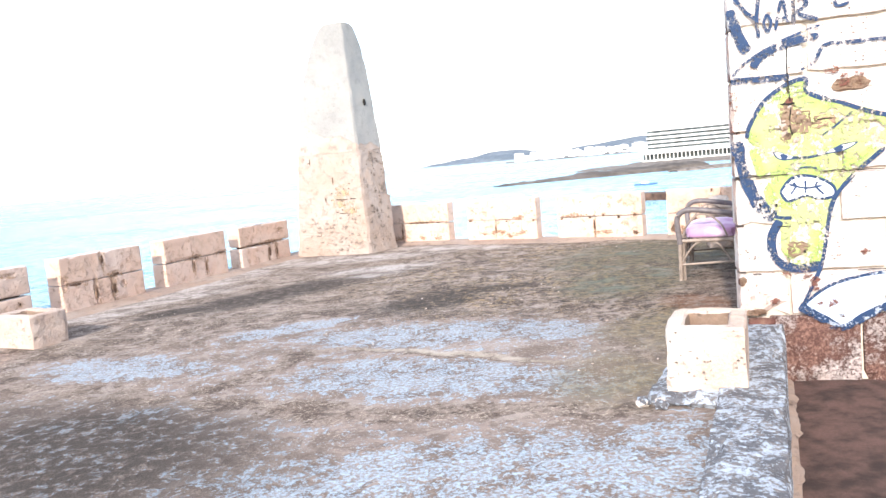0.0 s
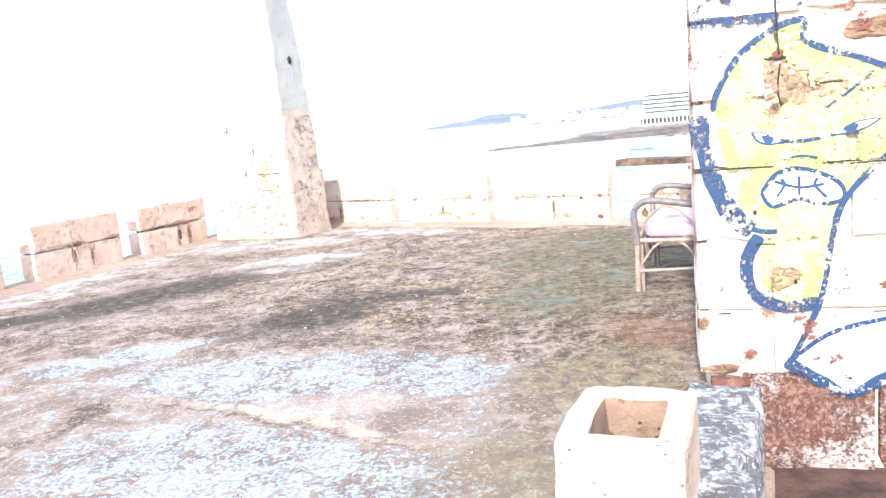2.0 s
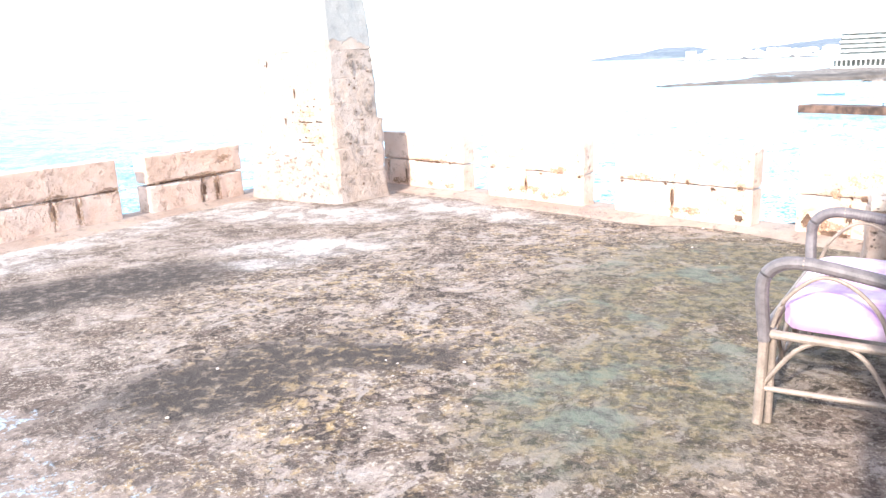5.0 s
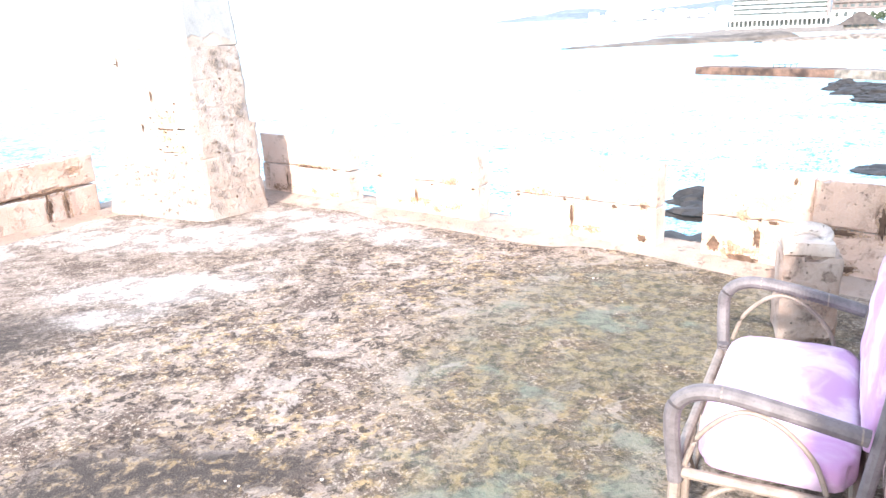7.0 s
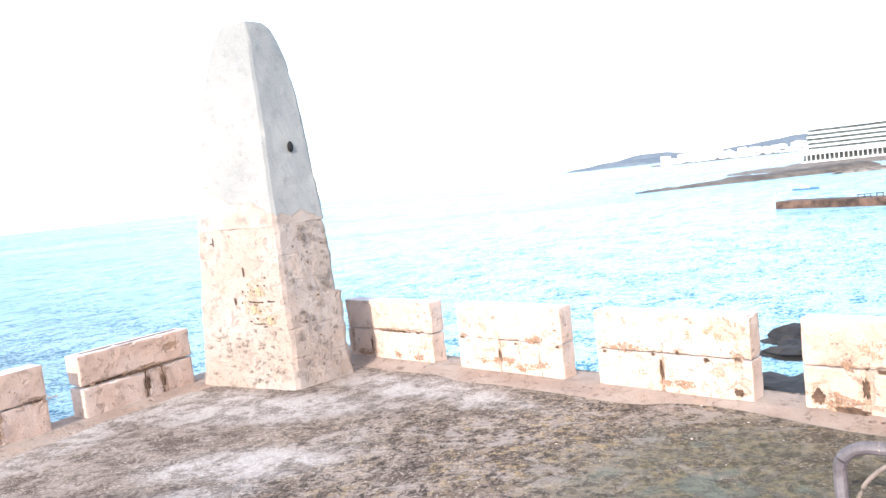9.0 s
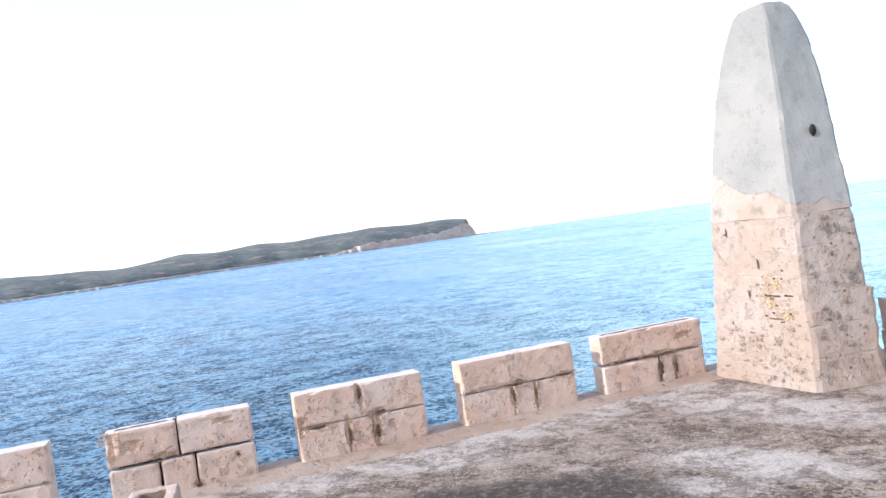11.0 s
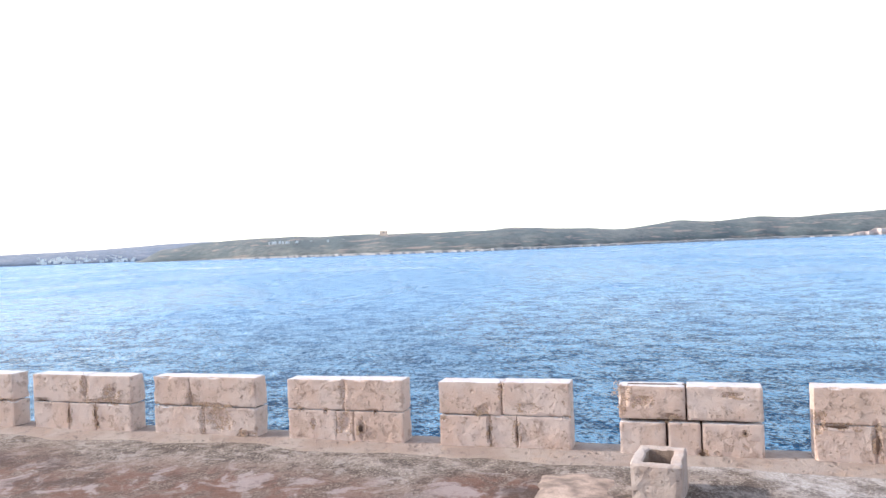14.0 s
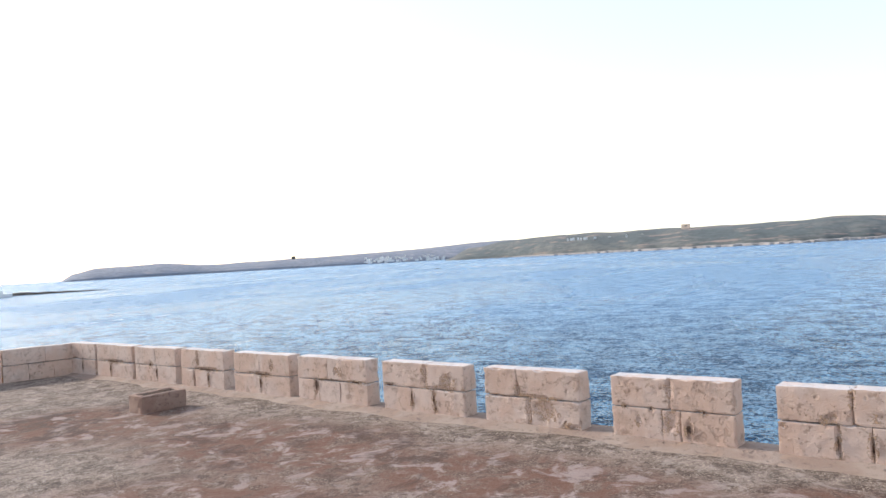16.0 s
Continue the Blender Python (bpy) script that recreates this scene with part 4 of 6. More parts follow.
fringe("trim_kerb_mortar", 4.0, 0.075, 4.0, pose(1.44 + 0.918 * 0.19, 3.75 - 0.397 * 0.19, -0.345, 0, 0, -23.4), "ragged pale mortar along the foot of the kerb")
rub = random.Random(52)
for k in range(4):
    size = rub.uniform(0.04, 0.075)
    a, b = rub.uniform(-0.34, -0.05), rub.uniform(-0.46, -0.38)
    tagged(part("rubble_stone", rough_block(size * 1.3, size, size * 0.7, 520 + k, 0.03, 0.012, 0.006), TROUGH if k % 2 else CURB,
                at=pose(1.50 + 0.914 * a + 0.407 * b, 4.52 - 0.407 * a + 0.914 * b, 0.0, 0, 0, rub.uniform(0, 180))), "broken lump of pale mortar beside the trough plinth", "rubble", "rubble by the trough")
# brown stain of the inside, darkened further to paint the shade in the basin
SHADED_INSIDE = stone("stained and shade-darkened trough inside", (0.27, 0.20, 0.15), (0.20, 0.13, 0.09), (0.06, 0.045, 0.035), 0.8, 0.7)


def trough(name, lx, ly, h, wall, seed, at, label, material=TROUGH):
    """A trough cut from one block, with a worn rim; loose earth lies in it."""
    t = thing(name, at, label, "trough")
    bm = bmesh.new()
    floor_z = h * 0.24
    outer = [(0.0, h * k / 6) for k in range(6)] + [(0.0, h - 0.014), (0.012, h)]
    inner = [(wall * 0.5, h + 0.002), (wall - 0.012, h), (wall, h - 0.014)]
    deep = [(wall + 0.004 * k, h - 0.014 - (h - 0.014 - floor_z) * k / 5) for k in range(1, 6)]
    per, rings = 8, []
    for cut, z in outer + inner + deep:
        x, y = lx / 2 - cut, ly / 2 - cut
        corners = [Vector((-x, -y, z)), Vector((x, -y, z)), Vector((x, y, z)), Vector((-x, y, z))]
        ring = []
        for k in range(4):
            for m in range(per):
                p = corners[k].lerp(corners[(k + 1) % 4], m / per)
                if m == 0:
                    p.x, p.y = p.x * 0.97, p.y * 0.97
                q = p * 5 + Vector((seed, 0, 0))
                ring.append(bm.verts.new(p + 0.012 * noise.noise_vector(q) + 0.008 * noise.noise_vector(q * 3)))
        rings.append(ring)
    for level, (r, s) in enumerate(zip(rings, rings[1:])):
        for k in range(4 * per):
            f = bm.faces.new((r[k], r[(k + 1) % (4 * per)], s[(k + 1) % (4 * per)], s[k]))
            f.material_index = 1 if level >= len(outer) + len(inner) - 1 else 0
    bm.faces.new(rings[-1]).material_index = 1
    bm.faces.new(rings[0][::-1])
    body = part("basin", bm, material, t)
    body.data.materials.append(SHADED_INSIDE)
    part("earth", rough_block(lx - 2 * wall - 0.02, ly - 2 * wall - 0.02, 0.05, seed + 1, 0.05, 0.004, 0.012), DIRTY_STONE, t, "dry earth", at=pose(0, 0, h * 0.26 - 0.015))
    return t


trough("stone_trough", 0.44, 0.58, 0.37, 0.10, 81, pose(1.50, 4.50, 0.065, 0, 0, -22), "square pale limestone trough, empty, on a mortar plinth")
trough("stone_trough", 0.62, 0.41, 0.35, 0.095, 85, pose(-4.45, 7.83, 0, 0, 0, -28), "small square pinkish limestone trough standing on the terrace", TROUGH_PINK)
trough("stone_trough", 0.78, 0.46, 0.28, 0.08, 89, pose(-8.78, -2.95, 0, 0, 0, 155), "low red-brown stone trough by the sea parapet", TROUGH_RED)
PINK_MORTAR = plain("pinkish broken mortar", (0.33, 0.235, 0.18), 0.95, 0.5, 6, bump=0.7)
slab = bmesh.new()
middle = slab.verts.new((0, 0, 0.022))
last = None
for f in (0.4, 0.7, 0.9, 1.0):
    ring = []
    for k in range(28):
        t = 2 * math.pi * k / 28
        q = Vector((math.cos(t), math.sin(t), 0.3))
        grow = 1 + 0.3 * noise.noise(q * 1.6) + 0.15 * noise.noise(q * 5)
        ring.append(slab.verts.new((0.52 * f * grow * math.cos(t), 0.36 * f * grow * math.sin(t), 0.024 - 0.034 * f ** 4 + 0.008 * noise.noise(q * f * 6))))
    for k in range(28):
        if last is None:
            slab.faces.new((middle, ring[k], ring[(k + 1) % 28]))
        else:
            slab.faces.new((last[k], ring[k], ring[(k + 1) % 28], last[(k + 1) % 28]))
    last = ring
tagged(part("mortar_patch", slab, PINK_MORTAR, at=pose(-4.75, 7.15, 0.0, 0, 0, -25), smooth=True), "rough patch of pinkish mortar beside the small trough", "mortar")


# ---- pedestal with a broken basin ----
ped = thing("pedestal", pose(3.72, 10.42, 0, 0, 0, -12), "weathered square stone pedestal behind the chair", "pedestal")
part("shaft", rough_block(0.34, 0.33, 0.57, 95, 0.04, 0.016, 0.009), PEDESTAL, ped)
fragment = thing("broken_basin", pose(3.69, 10.39, 0.567, 2, 0, -12), "broken white stone basin on a square foot, lying on the pedestal", "basin")
part("foot", rough_block(0.285, 0.26, 0.085, 96, 0.03, 0.008, 0.003), TROUGH, fragment, "square pale foot")
bowl = bmesh.new()
rows = []
for k in range(25):
    a = radians(-35 + 210 * k / 24)
    worn = 1 - 0.75 * abs(k / 12 - 1) ** 3
    row = []
    for r, z in ((0.085, 0.075), (0.125, 0.085), (0.142, 0.13), (0.128, 0.15), (0.105, 0.11), (0.06, 0.088)):
        q = Vector((math.cos(a) * 3, math.sin(a) * 3, z * 30))
        row.append(bowl.verts.new((r * math.cos(a), r * math.sin(a) - 0.01, 0.075 + (z - 0.075) * worn + 0.004 * noise.noise(q))))
    rows.append(row)
for r, q in zip(rows, rows[1:]):
    for k in range(6):
        bowl.faces.new((r[k], r[(k + 1) % 6], q[(k + 1) % 6], q[k]))
bowl.faces.new(rows[0])
bowl.faces.new(rows[-1][::-1])
part("bowl", bowl, TROUGH, fragment, "broken half of a round bowl", smooth=True)


# ---- the sea and the far shores ----
EYE = Vector((1.92, 5.72, 2.1))


def polar(az, dist, z=SEA_Z):
    """A place at a compass bearing (degrees right of +y) and distance from the middle of the terrace."""
    a = radians(az)
    return Vector((EYE.x + dist * math.sin(a), EYE.y + dist * math.cos(a), z))


water = bmesh.new()
bmesh.ops.create_circle(water, cap_ends=True, cap_tris=True, segments=96, radius=4900)
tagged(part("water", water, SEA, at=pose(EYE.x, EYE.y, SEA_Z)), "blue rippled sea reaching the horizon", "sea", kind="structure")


def coast_material(name, top, slope, cliff):
    g = Graph(name, 0.95)
    tall = g.vmath("MULTIPLY", g.co, (1, 1, 7))
    a, b = g.noise(0.006, 6, 0.65, tall), g.noise(0.045, 6, 0.75, g.vmath("MULTIPLY", g.co, (1, 1, 3)))
    c = g.mix(g.step(a, 0.42, 0.58), top, slope)
    c = g.mix(g.step(b, 0.46, 0.58, 0, 0.6), c, tuple(v * 0.6 for v in top))
    field = g.math("MULTIPLY", g.step(g.noise(0.011, 4, 0.6, g.vmath("MULTIPLY", g.co, (1, 1, 14)), 0.2, 40.0), 0.57, 0.64), 0.6)
    c = g.mix(field, c, cliff)
    z = g.n("ShaderNodeSeparateXYZ")
    g.put(z.inputs[0], g.co)
    low = g.step(g.math("ADD", z.outputs[2], g.math("MULTIPLY", a, 30.0)), 12.0, 19.0, 1.0, 0.0)
    c = g.mix(g.math("MULTIPLY", low, 0.4), c, cliff)
    g.color(c)
    return g.m


# aerial haze is painted into these coast colours, bluer and paler with distance
HAZE_FAR = coast_material("far coast with haze tint", (0.165, 0.19, 0.24), (0.20, 0.22, 0.26), (0.29, 0.27, 0.28))
COAST = coast_material("haze-tinted scrub coast", (0.082, 0.100, 0.100), (0.130, 0.134, 0.124), (0.33, 0.235, 0.19))
HAZY = coast_material("distant coast with haze tint", (0.115, 0.145, 0.175), (0.15, 0.175, 0.20), (0.26, 0.26, 0.28))


def coast(name, stations, material, label, depth=500, seed=1.0, wiggle=4.0):
    """A ridge of land. stations: bearing, distance of the shore, height of the crest above the sea."""
    bm = bmesh.new()
    rows = []
    for (z0, d0, h0), (z1, d1, h1) in zip(stations, stations[1:]):
        n = max(2, round(abs(z1 - z0) / 0.25))
        for k in range(n):
            t = k / n
            s = t * t * (3 - 2 * t)
            rows.append((z0 + (z1 - z0) * t, d0 + (d1 - d0) * t, h0 + (h1 - h0) * s))
    rows.append(stations[-1])
    lines = []
    for az, d, h in rows:
        q = Vector((az * 0.22, seed, 0))
        hh = max(0.5, h + wiggle * 0.35 * noise.noise(q * 2.5) * min(1, h / 12))
        shore = d * (1 + 0.012 * noise.noise(q * 3))
        line = []
        for f, e in ((0, -0.05), (0.01, 0.10), (0.05, 0.22), (0.25, 0.50), (0.55, 0.80), (1.0, 1.0), (1.5, 0.9), (2.2, 0.0)):
            p = polar(az, shore + depth * f)
            p.z = hh * e * (1 + 0.12 * noise.noise(Vector((az * 0.35, f * 4, seed)))) if e > 0 else -2
            line.append(bm.verts.new(p))
        lines.append(line)
    for r, s in zip(lines, lines[1:]):
        for j in range(len(r) - 1):
            bm.faces.new((r[j], s[j], s[j + 1], r[j + 1]))
    ob = part(name, bm, material, at=pose(0, 0, SEA_Z), smooth=True)
    return tagged(ob, label, "coast", kind="structure")


def crest(el, dist, depth):
    """The height above the sea of a crest seen at that elevation."""
    return EYE.z - SEA_Z + (dist + depth) * math.tan(radians(el))


coast("backdrop_headland", [(az, d, crest(el, d, 350)) for az, d, el in
      ((-45.3, 3300, -0.20), (-45.5, 3250, 0.30), (-45.8, 3200, 1.05), (-49, 2900, 1.28), (-53.6, 2600, 1.32), (-60, 2500, 1.2), (-66, 2250, 1.2), (-71.5, 2000, 0.84), (-76.8, 1850, 1.18),
       (-81, 1800, 1.16), (-88, 1900, 1.12), (-95, 2100, 1.16), (-99, 2300, 1.1), (-101.5, 2500, 0.9), (-104, 2600, 0.55), (-106, 2650, -0.2))],
      COAST, "scrub-covered headland with a low cliff at its tip", 350, 2.0)


def shore_face(name, stations, material, label, out=6.0):
    """A low rock face along the foot of a coast. stations: bearing, distance, height of its top above the sea."""
    bm = bmesh.new()
    rows = []
    for (z0, d0, h0), (z1, d1, h1) in zip(stations, stations[1:]):
        n = max(2, round(abs(z1 - z0) / 0.12))
        rows += [(z0 + (z1 - z0) * k / n, d0 + (d1 - d0) * k / n, h0 + (h1 - h0) * k / n) for k in range(n)]
    lines = []
    for az, d, h in rows + [stations[-1]]:
        q = Vector((az * 1.9, d * 0.001, 0))
        near = d - out + 16 * noise.noise(q * 1.4)
        top = max(0.4, h * (1 + 0.5 * noise.noise(q)))
        lines.append([bm.verts.new(polar(az, near + e, z)) for e, z in ((0, -2), (1.5, top * 0.5), (3, top), (60, top + 1.0), (90, -3))])
    for r, s in zip(lines, lines[1:]):
        for j in range(4):
            bm.faces.new((r[j], s[j], s[j + 1], r[j + 1]))
    return tagged(part(name, bm, material, at=pose(0, 0, SEA_Z)), label, "coast", kind="structure")


CLIFF = coast_material("red-brown cliff", (0.52, 0.37, 0.31), (0.58, 0.46, 0.40), (0.60, 0.48, 0.42))
LEDGE = coast_material("pale shore ledge", (0.27, 0.245, 0.23), (0.35, 0.32, 0.30), (0.38, 0.34, 0.32))
shore_face("backdrop_cliff", ((-45.2, 3230, 3), (-45.45, 3210, 34), (-45.75, 3190, 58), (-46.3, 3150, 46), (-48, 2975, 30), (-50, 2830, 24), (-52, 2705, 26), (-54, 2590, 20), (-56, 2560, 4)),
           CLIFF, "red-brown sea cliff under the headland", 55.0)
shore_face("backdrop_shore_ledge", ((-43.5, 3300, 1.5), (-45, 3220, 3), (-53.6, 2590, 4), (-60, 2480, 5), (-66, 2230, 5), (-71.5, 1980, 4), (-76.8, 1830, 5), (-81, 1780, 4), (-88, 1880, 4), (-95, 2070, 4), (-99, 2270, 3), (-101, 2420, 1.5)),
           LEDGE, "thin pale ledge of rock along the waterline", 50.0)
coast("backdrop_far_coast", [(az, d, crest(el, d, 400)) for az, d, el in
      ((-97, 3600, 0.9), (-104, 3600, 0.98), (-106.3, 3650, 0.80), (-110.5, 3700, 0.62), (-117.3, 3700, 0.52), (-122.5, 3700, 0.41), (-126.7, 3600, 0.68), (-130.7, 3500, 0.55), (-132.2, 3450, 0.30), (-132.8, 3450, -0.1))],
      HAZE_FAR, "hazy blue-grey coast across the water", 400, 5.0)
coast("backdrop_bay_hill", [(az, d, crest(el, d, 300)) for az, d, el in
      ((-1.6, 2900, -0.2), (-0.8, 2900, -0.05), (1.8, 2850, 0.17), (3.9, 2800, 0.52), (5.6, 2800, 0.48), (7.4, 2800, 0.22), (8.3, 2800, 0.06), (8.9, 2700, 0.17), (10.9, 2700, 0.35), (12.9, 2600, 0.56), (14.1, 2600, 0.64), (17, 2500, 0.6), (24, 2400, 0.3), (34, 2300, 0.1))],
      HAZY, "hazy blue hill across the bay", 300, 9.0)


def facing(az, dist, z):
    """A frame at a bearing and distance whose local x runs to the right across the view and y away from it."""
    p = polar(az, dist, z)
    return Matrix.Translation(p) @ Matrix.Rotation(-radians(az), 4, "Z")


WHITE = plain("white painted concrete", (0.72, 0.71, 0.69), 0.8, 0.08, 0.4)
GLASS_DARK = plain("shaded window glass", (0.05, 0.066, 0.07), 0.3, 0.3, 0.3, bump=0.0)
HOTEL_GLASS = plain("pale shaded glazing", (0.10, 0.13, 0.14), 0.3, 0.5, 0.35, bump=0.0)
BEIGE = plain("beige sandstone facade", (0.165, 0.14, 0.135), 0.9, 0.2, 0.3)
THATCH = plain("brown thatch", (0.065, 0.052, 0.045), 0.95, 0.3, 0.6)
RUST = plain("rust-stained pier concrete", (0.105, 0.060, 0.042), 0.9, 0.75, 0.45)
QUAY = plain("pale quay stone", (0.18, 0.148, 0.122), 0.9, 0.65, 0.5)
SPIT = plain("brown shore rock", (0.105, 0.085, 0.070), 0.95, 0.45, 0.15)
LEAF = plain("dark green foliage", (0.055, 0.075, 0.04), 0.9, 0.4, 0.8)


def white_hotel():
    """Long white balcony block on its podium."""
    h = thing("hotel_building", facing(17.6, 500, -9.5), "long white hotel with stacked balcony bands across the bay", "building")
    part("wall", box(-23.5, 26, 2.2, 14, 6, 19.2), HOTEL_GLASS, h, "shaded recessed glazing")
    for k in range(6):
        z = 6.3 + 2.55 * k
        x0 = -26.5 + 0.9 * k
        part("balcony", box(x0, 26.2, 0, 2.4, z, z + (1.05 if k < 5 else 0.7)), WHITE, h)
    part("end_wall", box(26.2, 28.0, -0.5, 14, 5.6, 21.4), BEIGE, h, "dark stair tower")
    part("podium", box(-27, 30, -6, 2, 0.0, 0.9), WHITE, h)
    part("podium_roof", box(-27, 30, -6.4, 2, 4.6, 5.8), WHITE, h)
    part("podium_glazing", box(-26, 29.5, -1.0, 1.8, 0.9, 4.6), GLASS_DARK, h)
    for k in range(24):
        x = -27 + 2.4 * k
        part("column", box(x, x + 0.5, -6, -5.4, 0.9, 4.6), WHITE, h)
    return h


def stone_hotel():
    h = thing("hotel_building", facing(24.2, 520, -5.6), "beige stone hotel with small balconies and arched ground floor", "building")
    part("wall", box(-30, 40, 0.8, 14, 0, 16.2), BEIGE, h)
    for fl in range(3):
        z = 5.2 + 3.6 * fl
        for k in range(17):
            x = -28.6 + 4.1 * k
            part("window", box(x, x + 2.2, 0.3, 0.85, z, z + 2.3), GLASS_DARK, h)
            part("balcony", box(x - 0.5, x + 2.7, -0.8, 0.8, z - 0.3, z + 0.75), BEIGE, h)
    part("ground_floor", box(-30, 40, -0.6, 0.8, 0, 4.5), WHITE, h, "white ground floor")
    for k in range(15):
        x = -28 + 4.6 * k
        part("arch", box(x, x + 1.9, -0.75, -0.55, 0.6, 3.3), GLASS_DARK, h)
    part("parapet", box(-30, 40, 0.2, 0.9, 16.2, 17.0), WHITE, h)
    for k in range(3):
        part("roof_tank", box(-18 + 18 * k, -13 + 18 * k, 4, 8, 16.2, 19.0), BEIGE, h)
    return h


white_hotel()
stone_hotel()


def pavilion():
    h = thing("beach_pavilion", facing(22.6, 400, -8.6), "round-shouldered pavilion with a brown thatched hip roof", "building")
    part("wall", box(-6.5, 6.5, -4, 6, 0, 3.0), QUAY, h)
    bm = bmesh.new()
    lo = [bm.verts.new(p) for p in ((-9, -6, 1.7), (9, -6, 1.7), (9, 8, 1.7), (-9, 8, 1.7))]
    hi = [bm.verts.new(p) for p in ((-1.0, 0.5, 7.2), (1.0, 0.5, 7.2), (1.0, 1.5, 7.2), (-1.0, 1.5, 7.2))]
    bm.faces.new(lo[::-1])
    bm.faces.new(hi)
    for k in range(4):
        bm.faces.new((lo[k], lo[(k + 1) % 4], hi[(k + 1) % 4], hi[k]))
    part("roof", bm, THATCH, h, "brown thatch")
    for k in range(4):
        part("window", box(-5.2 + 2.9 * k, -3.4 + 2.9 * k, -4.15, -3.95, 0.9, 2.4), GLASS_DARK, h)
    return h


pavilion()


def rocks(name, spots, label, seed, material=ROCK):
    """Jagged shore rocks. spots: x, y, radius, height above the sea."""
    bm = bmesh.new()
    for k, (x, y, r, h) in enumerate(spots):
        got = bmesh.ops.create_icosphere(bm, subdivisions=4 if r > 4 else 3, radius=1.0)
        for v in got["verts"]:
            q = v.co * 1.7 + Vector((seed + k * 3.7, 0, 0))
            f = 1 + 0.45 * noise.noise(q) + 0.22 * noise.noise(q * 3.1) + 0.1 * noise.noise(q * 8)
            v.co = Vector((x + v.co.x * r * f, y + v.co.y * r * f * 0.9, SEA_Z + v.co.z * h * f))
    return tagged(part(name, bm, material), label, "rock", kind="structure")


def shore_strip(name, pts, width, height, material, label, seed):
    """A low tongue of rock along a line of places."""
    bm = bmesh.new()
    path = spline([(p.x, p.y, 0) for p in pts], 14)
    rows = []
    for i, p in enumerate(path):
        d = (path[min(i + 1, len(path) - 1)] - path[max(i - 1, 0)]).normalized()
        n = Vector((-d.y, d.x, 0))
        t = i / (len(path) - 1)
        w = width * (0.15 + 0.85 * min(1, t * 2.2)) * (1 + 0.3 * noise.noise(p * 0.05 + Vector((seed, 0, 0))))
        h = height * (0.12 + 0.88 * min(1, t * 1.6)) * (1 + 0.35 * noise.noise(p * 0.08 + Vector((0, seed, 0))))
        rows.append([bm.verts.new(Vector((p.x, p.y, SEA_Z)) + n * w * u + Vector((0, 0, h * z + 0.18 * height * noise.noise(p * 0.6 + n * u * 9) * (z > 0)))) for u, z in ((-1.1, -0.6), (-0.95, 0.1), (-0.8, 0.55), (-0.3, 0.95), (0.3, 1.0), (0.8, 0.8), (1.1, -0.6))])
    for r, s in zip(rows, rows[1:]):
        for j in range(6):
            bm.faces.new((r[j], s[j], s[j + 1], r[j + 1]))
    return tagged(part(name, bm, material), label, "shore", kind="structure")


shore_strip("ground_spit", [polar(3.5, 328), polar(7, 340), polar(11, 352), polar(15.5, 362), polar(18.2, 372)], 13, 2.6, SPIT, "low brown tongue of rock running into the bay", 3.0)
shore_strip("ground_hotel_shore", [polar(10.5, 440), polar(14, 470), polar(20, 500), polar(28, 500), polar(36, 480)], 60, 1.9, QUAY, "low pale rocky shore under the hotels", 6.0)
shore_strip("ground_quay", [polar(16.6, 332), polar(17.2, 334), polar(22, 345), polar(28, 330), polar(36, 320)], 7, 2.2, QUAY, "pale stone quay below the pavilion", 8.0)


def pier():
    p0, p1, p2 = polar(12.65, 175), polar(21.4, 160), polar(32.0, 143)
    for a, b, mat, nm, lab in ((p0, p1, RUST, "pier", "long low pier with rust-brown stained sides"), (p1, p2, QUAY, "pier_wall", "pale stone root of the pier")):
        d = b - a
        bm = box(0, d.length, 0, 5.0, -1.0, 1.55, 0.12)
        t = tagged(part(nm, bm, mat, at=Matrix.Translation(a) @ Matrix.Rotation(math.atan2(d.y, d.x), 4, "Z")), lab, "pier", kind="structure")
    rail = thing("bench_frame", Matrix.Translation(p0.lerp(p1, 0.62) + Vector((0, 2, 1.55))), "small dark metal frame standing on the pier", "frame")
    for k in range(5):
        part("post", box(k * 1.1, k * 1.1 + 0.12, 0, 0.15, 0, 0.55), DARK, rail)
    part("top_rail", box(-0.2, 4.8, -0.02, 0.13, 0.55, 0.68), DARK, rail)


pier()
rr = random.Random(3)
rocks("ground_pier_rocks", [(lambda p: (p.x, p.y, rr.uniform(0.5, 0.75) * (4 + k), rr.uniform(0.6, 1.3)))(polar(22.0 + 1.1 * k + rr.uniform(-0.4, 0.4), 138 - 4.2 * k + j * 8 + rr.uniform(-2, 2))) for k in range(9) for j in range(2)],
      "dark wet boulders along the root of the pier", 4.0)
rocks("ground_near_rocks", [(15.3, 59.5, 2.6, 1.0), (13.8, 56, 2.0, 0.7), (10.6, 49.5, 2.2, 0.5), (18.5, 57, 3.4, 1.2), (21, 61, 3, 0.6), (15, 48, 4, 0.5), (31.5, 69, 2.2, 0.35), (37, 69.5, 4, 0.5), (26, 52, 5, 0.6)], "dark rocks in the shallows below the parapet", 9.0)


